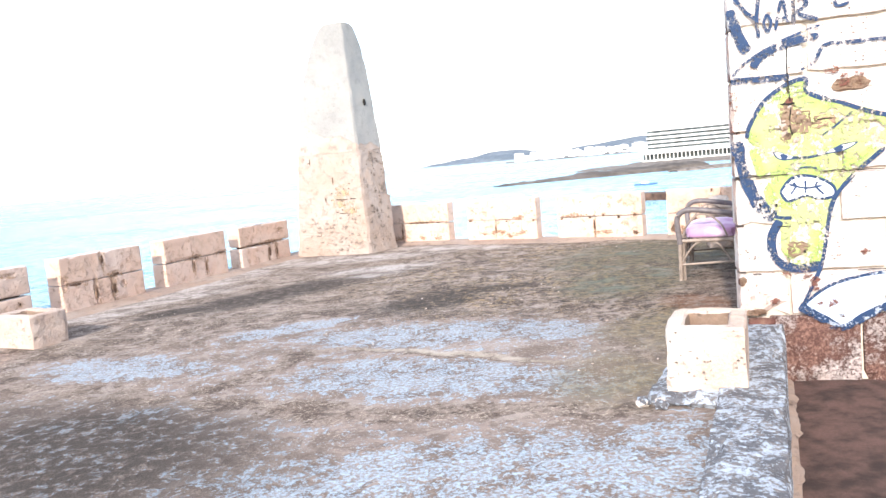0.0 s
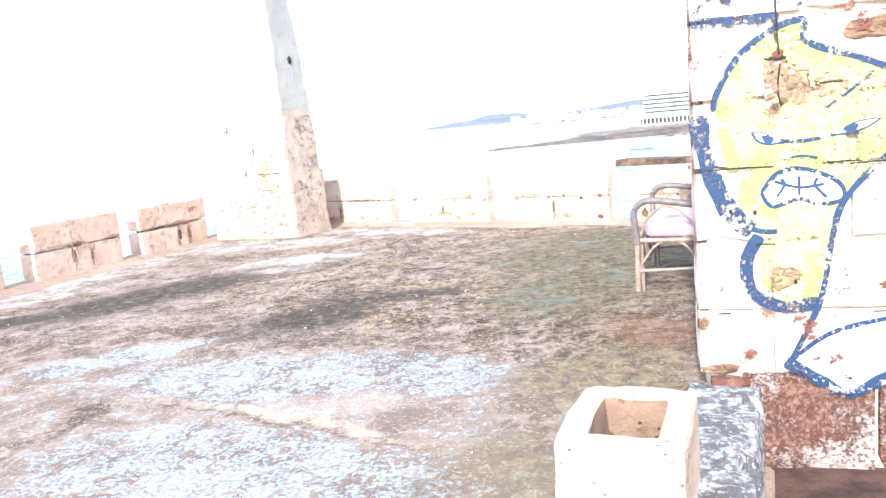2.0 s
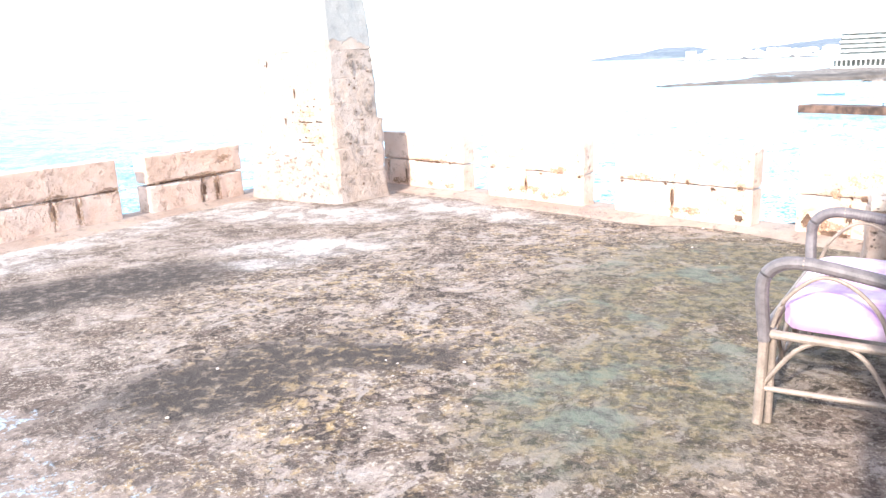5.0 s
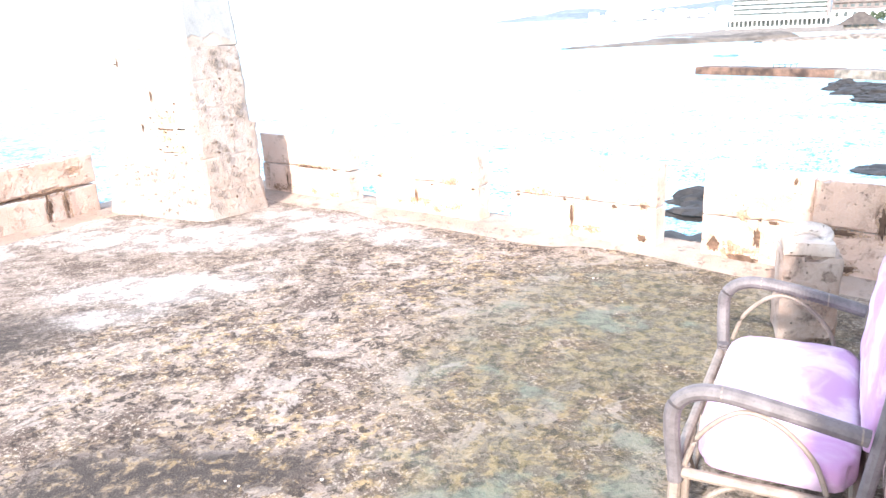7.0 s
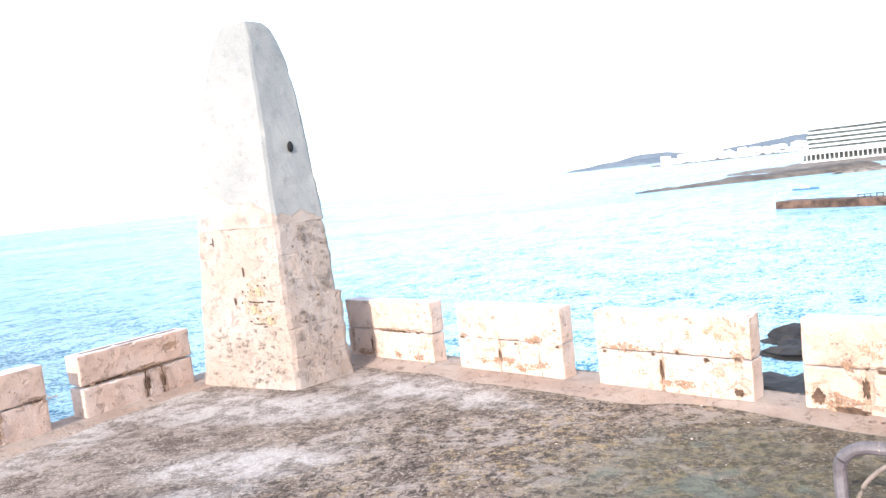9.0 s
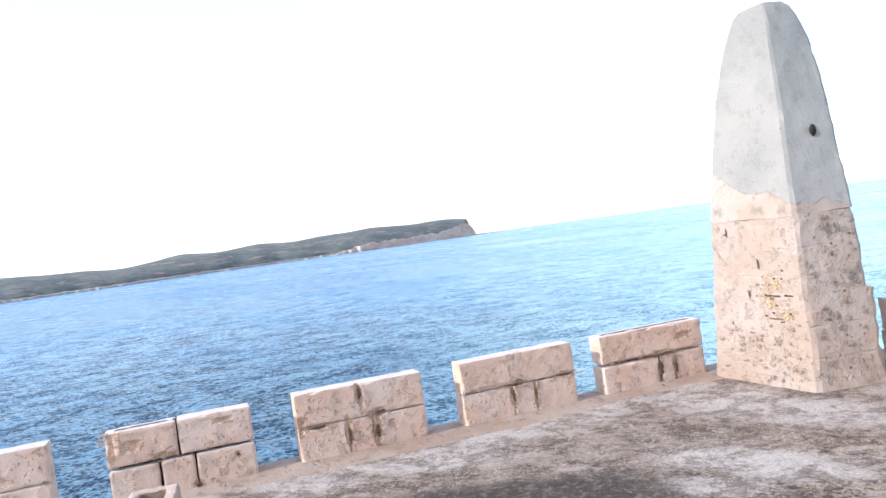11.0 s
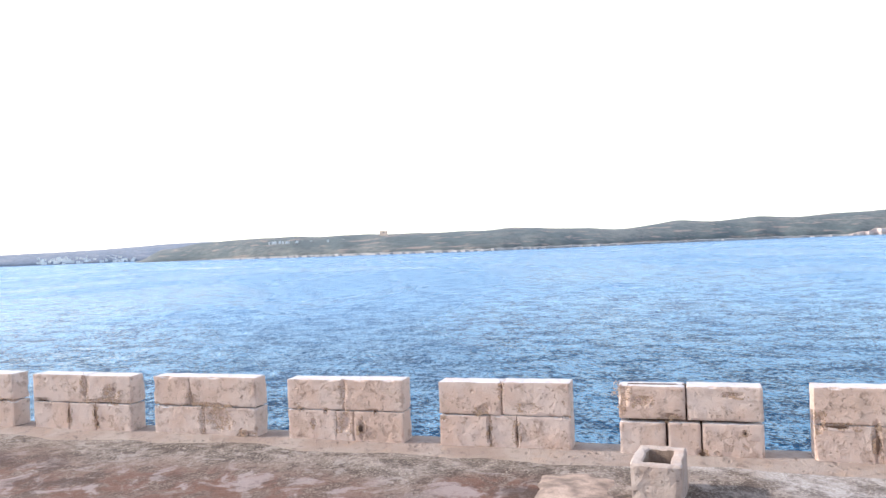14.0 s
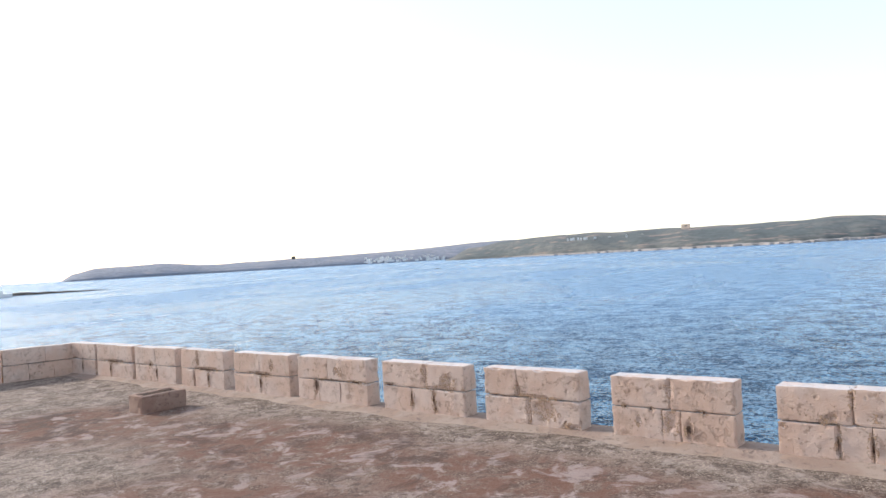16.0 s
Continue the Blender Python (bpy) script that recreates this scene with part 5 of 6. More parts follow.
def boat(name, at, length, hull_mat, label):
    b = thing(name, at, label, "boat")
    bm = bmesh.new()
    rows = []
    for k in range(9):
        t = k / 8
        w = length * 0.16 * math.sin(math.pi * min(0.97, 0.25 + 0.75 * (1 - t)) ) ** 0.6 if k < 8 else 0.02
        x = (t - 0.5) * length
        rows.append([bm.verts.new((x, y * w, z)) for y, z in ((-1, 0.55), (-0.75, -0.2), (0, -0.3), (0.75, -0.2), (1, 0.55))])
    for r, s in zip(rows, rows[1:]):
        for j in range(4):
            bm.faces.new((r[j], s[j], s[j + 1], r[j + 1]))
        bm.faces.new((r[4], s[4], s[0], r[0]))
    bm.faces.new(rows[0][::-1])
    part("hull", bm, hull_mat, b)
    part("cabin", box(-length * 0.2, length * 0.12, -length * 0.08, length * 0.08, 0.5, 1.1, 0.05), WHITE, b)
    return b


BLUE_HULL = plain("blue boat paint", (0.08, 0.16, 0.30), 0.5, 0.15, 1)
boat("boat", facing(14.6, 240, SEA_Z), 7.0, BLUE_HULL, "small dark-hulled boat moored in the bay")
boat("boat", facing(25.4, 246, SEA_Z), 7.0, BLUE_HULL, "small blue boat moored in the bay")
boat("boat", facing(24.5, 250, SEA_Z), 4.0, BLUE_HULL, "tiny dark dinghy moored in the bay")
boat("boat", facing(-106.7, 900, SEA_Z), 8.0, WHITE, "white motor boat far out with a wake")


def foam():
    g = Graph("white wake foam", 0.7)
    g.color((0.75, 0.79, 0.82))
    g.wear(g.math("MULTIPLY", g.step(g.noise(0.05, 6, 0.7, g.vmath("MULTIPLY", g.co, (1, 1, 0))), 0.46, 0.60), 0.8))
    return g.m


WAKE = foam()
wake = bmesh.new()
w0, w1 = polar(-106.4, 900, SEA_Z + 0.08), polar(-99.0, 830, SEA_Z + 0.08)
side_v = (w1 - w0).cross(Vector((0, 0, 1))).normalized()
pts = [[wake.verts.new(w0.lerp(w1, k / 12) + side_v * s * (9 + 40 * k / 12) * (1 + 0.5 * noise.noise(Vector((k * 0.9, s, 2))))) for s in (-1, 1)] for k in range(13)]
for r, s in zip(pts, pts[1:]):
    wake.faces.new((r[0], s[0], s[1], r[1]))
tagged(part("wake_foam", wake, WAKE), "pale foam wake behind the motor boat", "foam", kind="stuff")

# breakwater and ship at the far end of the bay
brk = [polar(-130.1, 820), polar(-133, 815), polar(-137, 805), polar(-145, 780)]
shore_strip("ground_breakwater", brk, 5, 2.8, SPIT, "low dark breakwater at the mouth of the bay", 12.0)
ship = thing("ferry", facing(-137.0, 760, SEA_Z), "white ferry lying behind the breakwater", "ship")
part("hull", box(-16, 16, -4, 4, -0.5, 3.2, 0.5), WHITE, ship)
part("upper_deck", box(-11, 9, -3, 3, 3.2, 6.0, 0.2), WHITE, ship)
part("bridge", box(-8, -2, -2.4, 2.4, 6.0, 8.0, 0.15), GLASS_DARK, ship)


def far_block(name, az, dist, base, w, h, mat, label, category):
    t = thing(name, facing(az, dist, base), label, category)
    part("wall", box(-w / 2, w / 2, -w / 2, w / 2, -8, h), mat, t)
    part("parapet", box(-w / 2 - 0.6, w / 2 + 0.6, -w / 2 - 0.6, w / 2 + 0.6, h, h + 1.2), mat, t)
    part("window", box(-w * 0.12, w * 0.12, -w / 2 - 0.1, -w / 2 + 0.2, h * 0.45, h * 0.7), GLASS_DARK, t)
    return t


ORANGE = plain("warm limestone tower", (0.85, 0.62, 0.48), 0.9, 0.1, 0.2)
far_block("watch_tower", -88.4, 2190, 44, 23, 9, ORANGE, "square orange limestone watchtower on the ridge", "tower")
far_block("chapel", -117.3, 4050, 34, 20, 15, QUAY, "distant domed church on the skyline", "church")
town = random.Random(8)
houses = bmesh.new()
for k in range(230):
    az = town.uniform(-112, -99) if k < 190 else town.uniform(-97, -78)
    d = town.uniform(3600, 3780) if k < 190 else town.uniform(2150, 2260)
    z = (4 + (d - 3600) * 0.15) if k < 190 else 45
    p = polar(az, d)
    w = town.uniform(6, 14) if k < 190 else town.uniform(3, 8)
    join_box(houses, p.x - w / 2, p.x + w / 2, p.y - w / 2, p.y + w / 2, SEA_Z + z - 6, SEA_Z + z + (town.uniform(1, 5) if k < 190 else town.uniform(0, 2.2)))
tagged(part("far_town", houses, WHITE), "pale houses of a distant town along the shore", "town", kind="stuff")
houses = bmesh.new()
for k in range(210):
    az = town.uniform(5.5, 15.2)
    d = town.uniform(1500, 1800)
    p = polar(az, d)
    w = town.uniform(5, 15)
    z = (d - 1500) * 0.045
    join_box(houses, p.x - w / 2, p.x + w / 2, p.y - w / 2, p.y + w / 2, SEA_Z - 1, SEA_Z + z + town.uniform(3, 7))
tagged(part("bay_town", houses, WHITE), "white houses of a town across the bay", "town", kind="stuff")
coast("backdrop_town_slope", [(az, d, crest(el, d, 320)) for az, d, el in
      ((4.6, 1470, -0.50), (6.0, 1480, -0.28), (9, 1490, -0.16), (12, 1500, -0.10), (16, 1520, 0.0), (26, 1560, 0.0))],
      COAST, "scrubby slope behind the distant town", 320, 13.0)
shore_strip("ground_town_shore", [polar(5.0, 1480), polar(8, 1500), polar(12, 1560), polar(18, 1600), polar(26, 1600)], 90, 3.0, SPIT, "low shore in front of the distant town", 15.0)


def tree(at, r, seed, label):
    """A low shore tree: a forked trunk under ragged clumps of leaves."""
    t = thing("tree", at, label, "tree", "trees by the pavilion")
    bm = bmesh.new()
    join_tube(bm, [Vector((0, 0, -0.5)), Vector((0.1 * r, 0, 0.5 * r)), Vector((0, 0.1 * r, r))], 0.07 * r, 6, 0.5)
    join_tube(bm, [Vector((0.1 * r, 0, 0.5 * r)), Vector((0.5 * r, 0.1 * r, r))], 0.05 * r, 6, 0.5)
    part("trunk", bm, THATCH, t)
    rn = random.Random(seed)
    crown = bmesh.new()
    for k in range(260):
        d = Vector((rn.gauss(0, 1), rn.gauss(0, 1), rn.gauss(0, 0.6))).normalized() * r * rn.uniform(0.5, 1.05)
        c = Vector((d.x * 1.3, d.y, r * 1.15 + d.z * 0.75))
        u, v = noise.random_unit_vector(), noise.random_unit_vector()
        s = r * rn.uniform(0.10, 0.2)
        crown.faces.new([crown.verts.new(c + s * q) for q in (u, v, -u, -v)])
    part("crown", crown, LEAF, t, "ragged dark green leaves")


for k in range(9):
    tree(Matrix.Translation(polar(23.4 + 0.75 * k, 470 + 8 * (k % 3), SEA_Z + 1.8)), 3.6 + 0.8 * (k % 4), k, "dark green shore tree beside the pavilion")


# ---- bamboo armchair ----
def bamboo(name, col, spread=0.2):
    g = Graph(name, 0.55)
    a, b = g.noise(14, 5), g.noise(90, 3, 0.7)
    rings = g.voronoi(9)
    c = g.mix(g.step(a, 0.35, 0.65), tuple(v * (1 - spread) for v in col), tuple(min(1, v * (1 + spread)) for v in col))
    c = g.mix(g.step(b, 0.5, 0.7, 0, 0.5), c, tuple(v * 0.5 for v in col))
    g.color(c).bump(g.math("ADD", b, rings), 0.3, 0.004)
    return g.m


def faded_cloth():
    g = Graph("sun-bleached mauve cloth", 0.9)
    a, b, weave = g.noise(3.5, 5, 0.6, None, 0.6), g.noise(18, 5, 0.65), g.noise(420, 2)
    c = g.mix(g.step(a, 0.40, 0.64), (0.50, 0.28, 0.48), (0.73, 0.60, 0.71))
    c = g.mix(g.step(b, 0.55, 0.70, 0, 0.3), c, (0.50, 0.28, 0.47))
    g.color(c).bump(g.math("ADD", g.math("MULTIPLY", b, 0.8), weave), 0.4, 0.006)
    g.bsdf.inputs["Sheen Weight"].default_value = 0.2
    return g.m


CANE, GREY_CANE, CLOTH = bamboo("bare bamboo", (0.25, 0.20, 0.165)), bamboo("weathered grey bamboo", (0.135, 0.118, 0.122)), faded_cloth()


def cushion(sx, sy, sz, seed, crown=0.025):
    bm = bmesh.new()
    n, m = 16, 22
    grid = {}
    for top in (0, 1):
        for i in range(n + 1):
            for j in range(m + 1):
                u, v = 2 * i / n - 1, 2 * j / m - 1
                edge = (1 - abs(u) ** 6) * (1 - abs(v) ** 6)
                q = Vector((u * 2, v * 3, seed))
                z = sz / 2 * (0.55 + 0.45 * edge) + crown * (1 - u * u) * (1 - v * v) + 0.008 * noise.noise(q * 1.5)
                k = 1 - 0.03 * (abs(u) ** 4 + abs(v) ** 4) * 0.5 - 0.13 * abs(u * v) ** 7
                grid[top, i, j] = bm.verts.new((u * sx / 2 * k, v * sy / 2 * k, z if top else -sz / 2 * (0.6 + 0.4 * edge)))
    for top in (0, 1):
        for i in range(n):
            for j in range(m):
                bm.faces.new([grid[top, i + a, j + b] for a, b in ((0, 0), (1, 0), (1, 1), (0, 1))])
    ring = [(i, 0) for i in range(n)] + [(n, j) for j in range(m)] + [(i, m) for i in range(n, 0, -1)] + [(0, j) for j in range(m, 0, -1)]
    for a, b in zip(ring, ring[1:] + ring[:1]):
        bm.faces.new((grid[0, a[0], a[1]], grid[0, b[0], b[1]], grid[1, b[0], b[1]], grid[1, a[0], a[1]]))
    return bm


def armchair():
    W = 1.10

    def tube(points, radius, sides=10, taper=1.0):
        raised = [Vector((p[0], p[1], p[2] * 1.33 if p[2] <= 0.34 else 0.452 + (p[2] - 0.34) * 0.85)) for p in points]
        return join_tube(bmesh.new(), raised, radius * 1.08, sides, taper)

    ch = thing("bamboo_armchair", pose(2.46, 8.19, 0, 0, 0, -22.5), "wide weathered bamboo armchair with faded mauve cushions, backed against the house", "chair")
    for y in (0.0, W):
        out = -0.01 if y == 0 else 0.09
        part("leg", tube(spline([(0.01, y, -0.005), (0.015, y, 0.16), (0.02, y + out * 0.3, 0.34)], 3), 0.021), CANE, ch)
        part("leg", tube(spline([(0.05, y + (0.03 if y == 0 else -0.03), 0.0), (0.05, y + (0.025 if y == 0 else -0.025), 0.34)], 3), 0.015), CANE, ch)
        part("leg", tube(spline([(0.61, y, -0.005), (0.60, y, 0.2), (0.60, y, 0.36)], 3), 0.021), CANE, ch)
        arm = part("armrest", tube(spline([(0.02, y + out * 0.3, 0.30), (0.0, y + out, 0.52), (0.01, y + out, 0.63), (0.07, y + out, 0.695), (0.17, y + out, 0.71), (0.36, y + out, 0.68), (0.60, y + out * 0.6, 0.63)], 8), 0.027, 12), GREY_CANE, ch, "grey cane-wrapped arm")
        for k in range(26):
            t = k / 25
            c = Vector((0.16 + 0.42 * t, y + out * (1 - 0.3 * t), 0.767 - 0.064 * t ** 1.2))
            bm = bmesh.new()
            join_tube(bm, [c + Vector((-0.003, 0, 0)), c + Vector((0.003, 0, 0))], 0.0295, 10)
            part("binding", bm, CANE if k in (0, 17, 25) else GREY_CANE, arm)
        part("arch", tube(spline([(0.05, y + out, 0.36), (0.10, y + out, 0.52), (0.22, y + out, 0.645), (0.34, y + out, 0.62), (0.45, y + out, 0.50), (0.50, y + out, 0.36)], 6), 0.009, 8), CANE, ch, "thin pale bent cane")
        part("stretcher", tube([(0.02, y, 0.13), (0.60, y, 0.15)], 0.012, 8), CANE, ch)
        part("side_brace", tube(spline([(0.02, y, 0.14), (0.15, y, 0.28), (0.27, y, 0.33)], 5), 0.010, 8), CANE, ch)
        part("side_brace", tube(spline([(0.54, y, 0.14), (0.42, y, 0.28), (0.30, y, 0.33)], 5), 0.010, 8), CANE, ch)
        bind = bmesh.new()
        for k in range(4):
            join_tube(bind, [Vector((0.02, y, 0.425 + 0.014 * k)), Vector((0.02, y, 0.435 + 0.014 * k))], 0.027, 8)
        part("leg_binding", bind, GREY_CANE, ch)
    for x in (0.01, 0.60):
        part("seat_rail", tube([(x, -0.02, 0.325), (x, W + 0.02, 0.325)], 0.019), CANE, ch)
        part("stretcher", tube([(x, 0, 0.12), (x, W, 0.12)], 0.012, 8), CANE, ch)
    for y in (0.0, W):
        part("seat_rail", tube([(0.0, y, 0.325), (0.61, y, 0.325)], 0.019), CANE, ch)
    for sgn in (0.2, 0.5, 0.8):
        part("front_brace", tube(spline([(0.02, W * sgn - 0.16, 0.13), (0.02, W * sgn, 0.27), (0.02, W * sgn + 0.12, 0.32)], 4), 0.011, 8), CANE, ch)
        part("front_brace", tube(spline([(0.03, W * sgn + 0.16, 0.13), (0.03, W * sgn, 0.27), (0.03, W * sgn - 0.12, 0.32)], 4), 0.011, 8), CANE, ch)
    part("back_frame", tube(spline([(0.60, 0.0, 0.32), (0.63, -0.01, 0.60), (0.66, 0.01, 0.90), (0.67, 0.10, 1.02), (0.675, W / 2, 1.06), (0.67, W - 0.10, 1.02), (0.66, W, 0.90), (0.63, W + 0.02, 0.60), (0.60, W, 0.32)], 7), 0.022, 10), GREY_CANE, ch, "grey bent bamboo hoop")
    for k in range(7):
        y = 0.12 + (W - 0.24) * k / 6
        part("back_cane", tube([(0.62, y, 0.33), (0.668, y, 1.02)], 0.009, 6), CANE, ch)
    part("seat_cushion", cushion(0.54, W + 0.0, 0.13, 2.0), CLOTH, ch, "faded mauve seat cushion", at=pose(0.33, W / 2, 0.505), smooth=True)
    part("back_cushion", cushion(0.50, W - 0.10, 0.07, 6.0, 0.012), CLOTH, ch, "faded mauve back cushion", at=pose(0.635, W / 2, 0.80, 0, -85, 0), smooth=True)


armchair()


# ---- graffiti on the house ----
def paint(name, col, cover=0.55, fade=None):
    g = Graph(name, 0.75)
    a, b = g.noise(8, 5, 0.65), g.noise(55, 5, 0.75)
    c = g.mix(g.step(a, 0.3, 0.7), tuple(v * 0.75 for v in col), tuple(min(1, v * 1.25) for v in col))
    if fade:
        c = g.mix(g.step(g.noise(3.0, 5, 0.6, None, 0.3, 5.0), 0.40, 0.60, 0.0, 0.85), c, fade)
    g.color(c)
    flake = g.math("ADD", g.math("MULTIPLY", a, 0.55), g.math("MULTIPLY", b, 0.55))
    g.wear(g.step(flake, cover - 0.15, cover - 0.08))
    return g.m


PUPIL = paint("solid dark blue paint", (0.014, 0.040, 0.105), 0.48)
BLUE = paint("dark blue spray paint", (0.009, 0.031, 0.085), 0.635)
GREEN = paint("faded lime spray paint", (0.27, 0.37, 0.09), 0.64, (0.41, 0.44, 0.19))
LIME = paint("bright lime spray paint", (0.30, 0.42, 0.10), 0.66)
CHALK = paint("chalk white paint", (0.78, 0.78, 0.78), 0.52)
PALE_BLUE = paint("pale blue spray paint", (0.55, 0.62, 0.74), 0.58)
PINK = paint("pale pink wash", (0.62, 0.46, 0.46), 0.62)
RED_BRICK = stone("worn red brick", (0.15, 0.06, 0.043), (0.095, 0.036, 0.028), (0.04, 0.02, 0.016), 0.7, 0.8)
RAW = stone("raw broken stone", (0.27, 0.19, 0.13), (0.14, 0.08, 0.05), (0.016, 0.011, 0.009), 1.0, 1.0)


class Wall:
    """Places flat paint shapes a hair in front of a wall's face."""

    def __init__(self, ob, way):
        self.ob, self.way, self.lift = ob, way, 0.0105

    def at(self, u, z):
        return Vector((u, self.way * self.lift, z))

    def stroke(self, pts, width, material, name="paint_stroke"):
        self.lift += 0.00012
        line = spline([(u, 0, z) for u, z in pts], 8)
        bm = bmesh.new()
        rows = []
        for i, p in enumerate(line):
            d = (line[min(i + 1, len(line) - 1)] - line[max(i - 1, 0)]).normalized()
            n = Vector((-d.z, 0, d.x))
            w = width / 2 * (1 + 0.25 * noise.noise(p * 9)) * (0.6 if i in (0, len(line) - 1) else 1)
            rows.append([bm.verts.new(self.at(p.x + n.x * s * w, p.z + n.z * s * w)) for s in (-1, 1)])
        for r, s in zip(rows, rows[1:]):
            bm.faces.new((r[0], s[0], s[1], r[1]))
        return part(name, bm, material, self.ob)

    def patch(self, pts, material, name="paint_patch"):
        self.lift += 0.00012
        line = spline([(u, 0, z) for u, z in (*pts, pts[0])], 6)[:-1]
        bm = bmesh.new()
        bm.faces.new([bm.verts.new(self.at(p.x, p.z)) for p in line])
        bmesh.ops.triangulate(bm, faces=bm.faces)
        return part(name, bm, material, self.ob)


w = Wall(front, -1)
w.patch([(0.41, 1.85), (0.51, 1.84), (0.53, 1.76), (0.78, 1.66), (1.0, 1.55), (1.0, 1.33), (0.84, 1.19), (0.70, 1.06), (0.63, 0.88), (0.58, 0.66), (0.55, 0.53), (0.42, 0.51),
         (0.31, 0.63), (0.30, 0.82), (0.24, 0.90), (0.20, 1.06), (0.16, 1.20), (0.11, 1.40), (0.13, 1.58), (0.22, 1.71)], GREEN, "green_patch")
w.stroke([(0.15, 1.42), (0.17, 1.28), (0.23, 1.10), (0.30, 0.99), (0.42, 0.95)], 0.05, LIME)
w.stroke([(0.40, 0.56), (0.50, 0.555), (0.555, 0.62), (0.59, 0.80)], 0.04, LIME)
w.stroke([(0.20, 1.62), (0.32, 1.75), (0.46, 1.80)], 0.06, LIME)
w.stroke([(0.30, 1.40), (0.36, 1.385), (0.44, 1.37)], 0.03, LIME)
w.stroke([(0.72, 1.24), (0.84, 1.27), (0.95, 1.36)], 0.05, LIME)
w.patch([(0.43, 0.21), (0.61, 0.36), (0.85, 0.43), (1.0, 0.44), (1.0, 0.21), (0.69, 0.05)], PALE_BLUE, "pale_patch")
w.patch([(0.31, 1.07), (0.39, 1.16), (0.51, 1.17), (0.65, 1.10), (0.67, 1.02), (0.57, 1.0), (0.48, 1.03), (0.36, 1.0)], CHALK, "white_patch")
w.stroke([(0.31, 1.07), (0.39, 1.16), (0.51, 1.17), (0.65, 1.10), (0.67, 1.02), (0.57, 1.0), (0.48, 1.03), (0.36, 1.0), (0.31, 1.07)], 0.022, BLUE)
for pts in ([(0.37, 1.12), (0.48, 1.085), (0.59, 1.095)], [(0.48, 1.14), (0.48, 1.045)], [(0.40, 1.13), (0.415, 1.10), (0.38, 1.045)], [(0.56, 1.125), (0.55, 1.09), (0.60, 1.03)]):
    w.stroke(pts, 0.015, PUPIL)
w.stroke([(0.03, 1.46), (0.05, 1.30), (0.11, 1.10), (0.19, 0.95), (0.27, 0.89)], 0.085, BLUE)
w.stroke([(0.24, 0.905), (0.31, 0.88), (0.38, 0.875)], 0.026, BLUE)
w.stroke([(0.30, 0.86), (0.24, 0.74), (0.26, 0.58), (0.40, 0.50), (0.57, 0.52)], 0.060, BLUE)
w.stroke([(0.10, 1.48), (0.12, 1.56), (0.21, 1.71), (0.35, 1.82), (0.50, 1.86), (0.52, 1.76), (0.73, 1.67), (1.0, 1.56), (1.4, 1.50)], 0.032, BLUE)
w.stroke([(1.0, 1.33), (0.80, 1.16), (0.67, 1.0), (0.62, 0.82), (0.57, 0.53), (0.43, 0.21)], 0.030, BLUE)
w.stroke([(0.41, 0.22), (0.55, 0.13), (0.69, 0.05), (0.85, 0.13), (1.05, 0.23)], 0.060, BLUE)
w.stroke([(0.43, 0.22), (0.61, 0.36), (0.85, 0.43), (1.05, 0.45)], 0.024, BLUE)
w.stroke([(0.26, 1.36), (0.32, 1.35), (0.39, 1.315), (0.51, 1.305), (0.64, 1.33), (0.73, 1.37), (0.82, 1.38)], 0.018, BLUE)
w.stroke([(0.30, 1.345), (0.35, 1.31), (0.42, 1.305)], 0.016, BLUE)
w.stroke([(0.66, 1.33), (0.73, 1.335), (0.80, 1.37)], 0.016, BLUE)
w.patch([(0.275, 1.355), (0.32, 1.352), (0.40, 1.318), (0.36, 1.303), (0.31, 1.312)], CHALK, "white_patch")
w.patch([(0.62, 1.325), (0.70, 1.365), (0.82, 1.38), (0.78, 1.35), (0.70, 1.325)], CHALK, "white_patch")
w.patch([(0.315, 1.342), (0.345, 1.343), (0.372, 1.325), (0.36, 1.306), (0.33, 1.308)], PUPIL, "pupil")
w.patch([(0.665, 1.348), (0.70, 1.368), (0.735, 1.365), (0.725, 1.338), (0.69, 1.33)], PUPIL, "pupil")
w.stroke([(0.275, 1.357), (0.30, 1.318), (0.35, 1.300), (0.41, 1.306)], 0.010, PUPIL)
w.stroke([(0.62, 1.322), (0.70, 1.328), (0.77, 1.348), (0.83, 1.385)], 0.010, PUPIL)
w.stroke([(0.42, 1.225), (0.49, 1.235), (0.56, 1.22)], 0.014, BLUE)
w.stroke([(0.60, 1.45), (0.70, 1.52), (0.80, 1.60)], 0.015, BLUE)
w.stroke([(0.48, 1.92), (0.57, 1.98), (0.64, 2.08), (0.82, 2.08), (1.1, 2.07), (1.6, 2.0)], 0.028, BLUE)
w.stroke([(0.02, 1.93), (0.13, 2.03), (0.38, 2.15), (0.61, 2.22)], 0.020, BLUE)
w.stroke([(0.16, 1.98), (0.22, 2.05), (0.40, 2.12), (0.60, 2.15)], 0.055, BLUE)
w.stroke([(0.01, 1.895), (0.19, 1.89), (0.40, 1.885)], 0.045, BLUE)
w.stroke([(0.02, 2.40), (0.07, 2.21), (0.13, 2.09)], 0.075, BLUE)
w.stroke([(0.05, 2.49), (0.13, 2.37), (0.20, 2.31)], 0.028, BLUE)
w.stroke([(0.22, 2.48), (0.20, 2.32), (0.21, 2.18)], 0.028, BLUE)
w.stroke([(0.27, 2.34), (0.245, 2.28), (0.27, 2.22), (0.295, 2.28), (0.27, 2.34)], 0.020, BLUE)
w.stroke([(0.32, 2.22), (0.37, 2.42), (0.41, 2.24)], 0.022, BLUE)
w.stroke([(0.34, 2.30), (0.40, 2.30)], 0.018, BLUE)
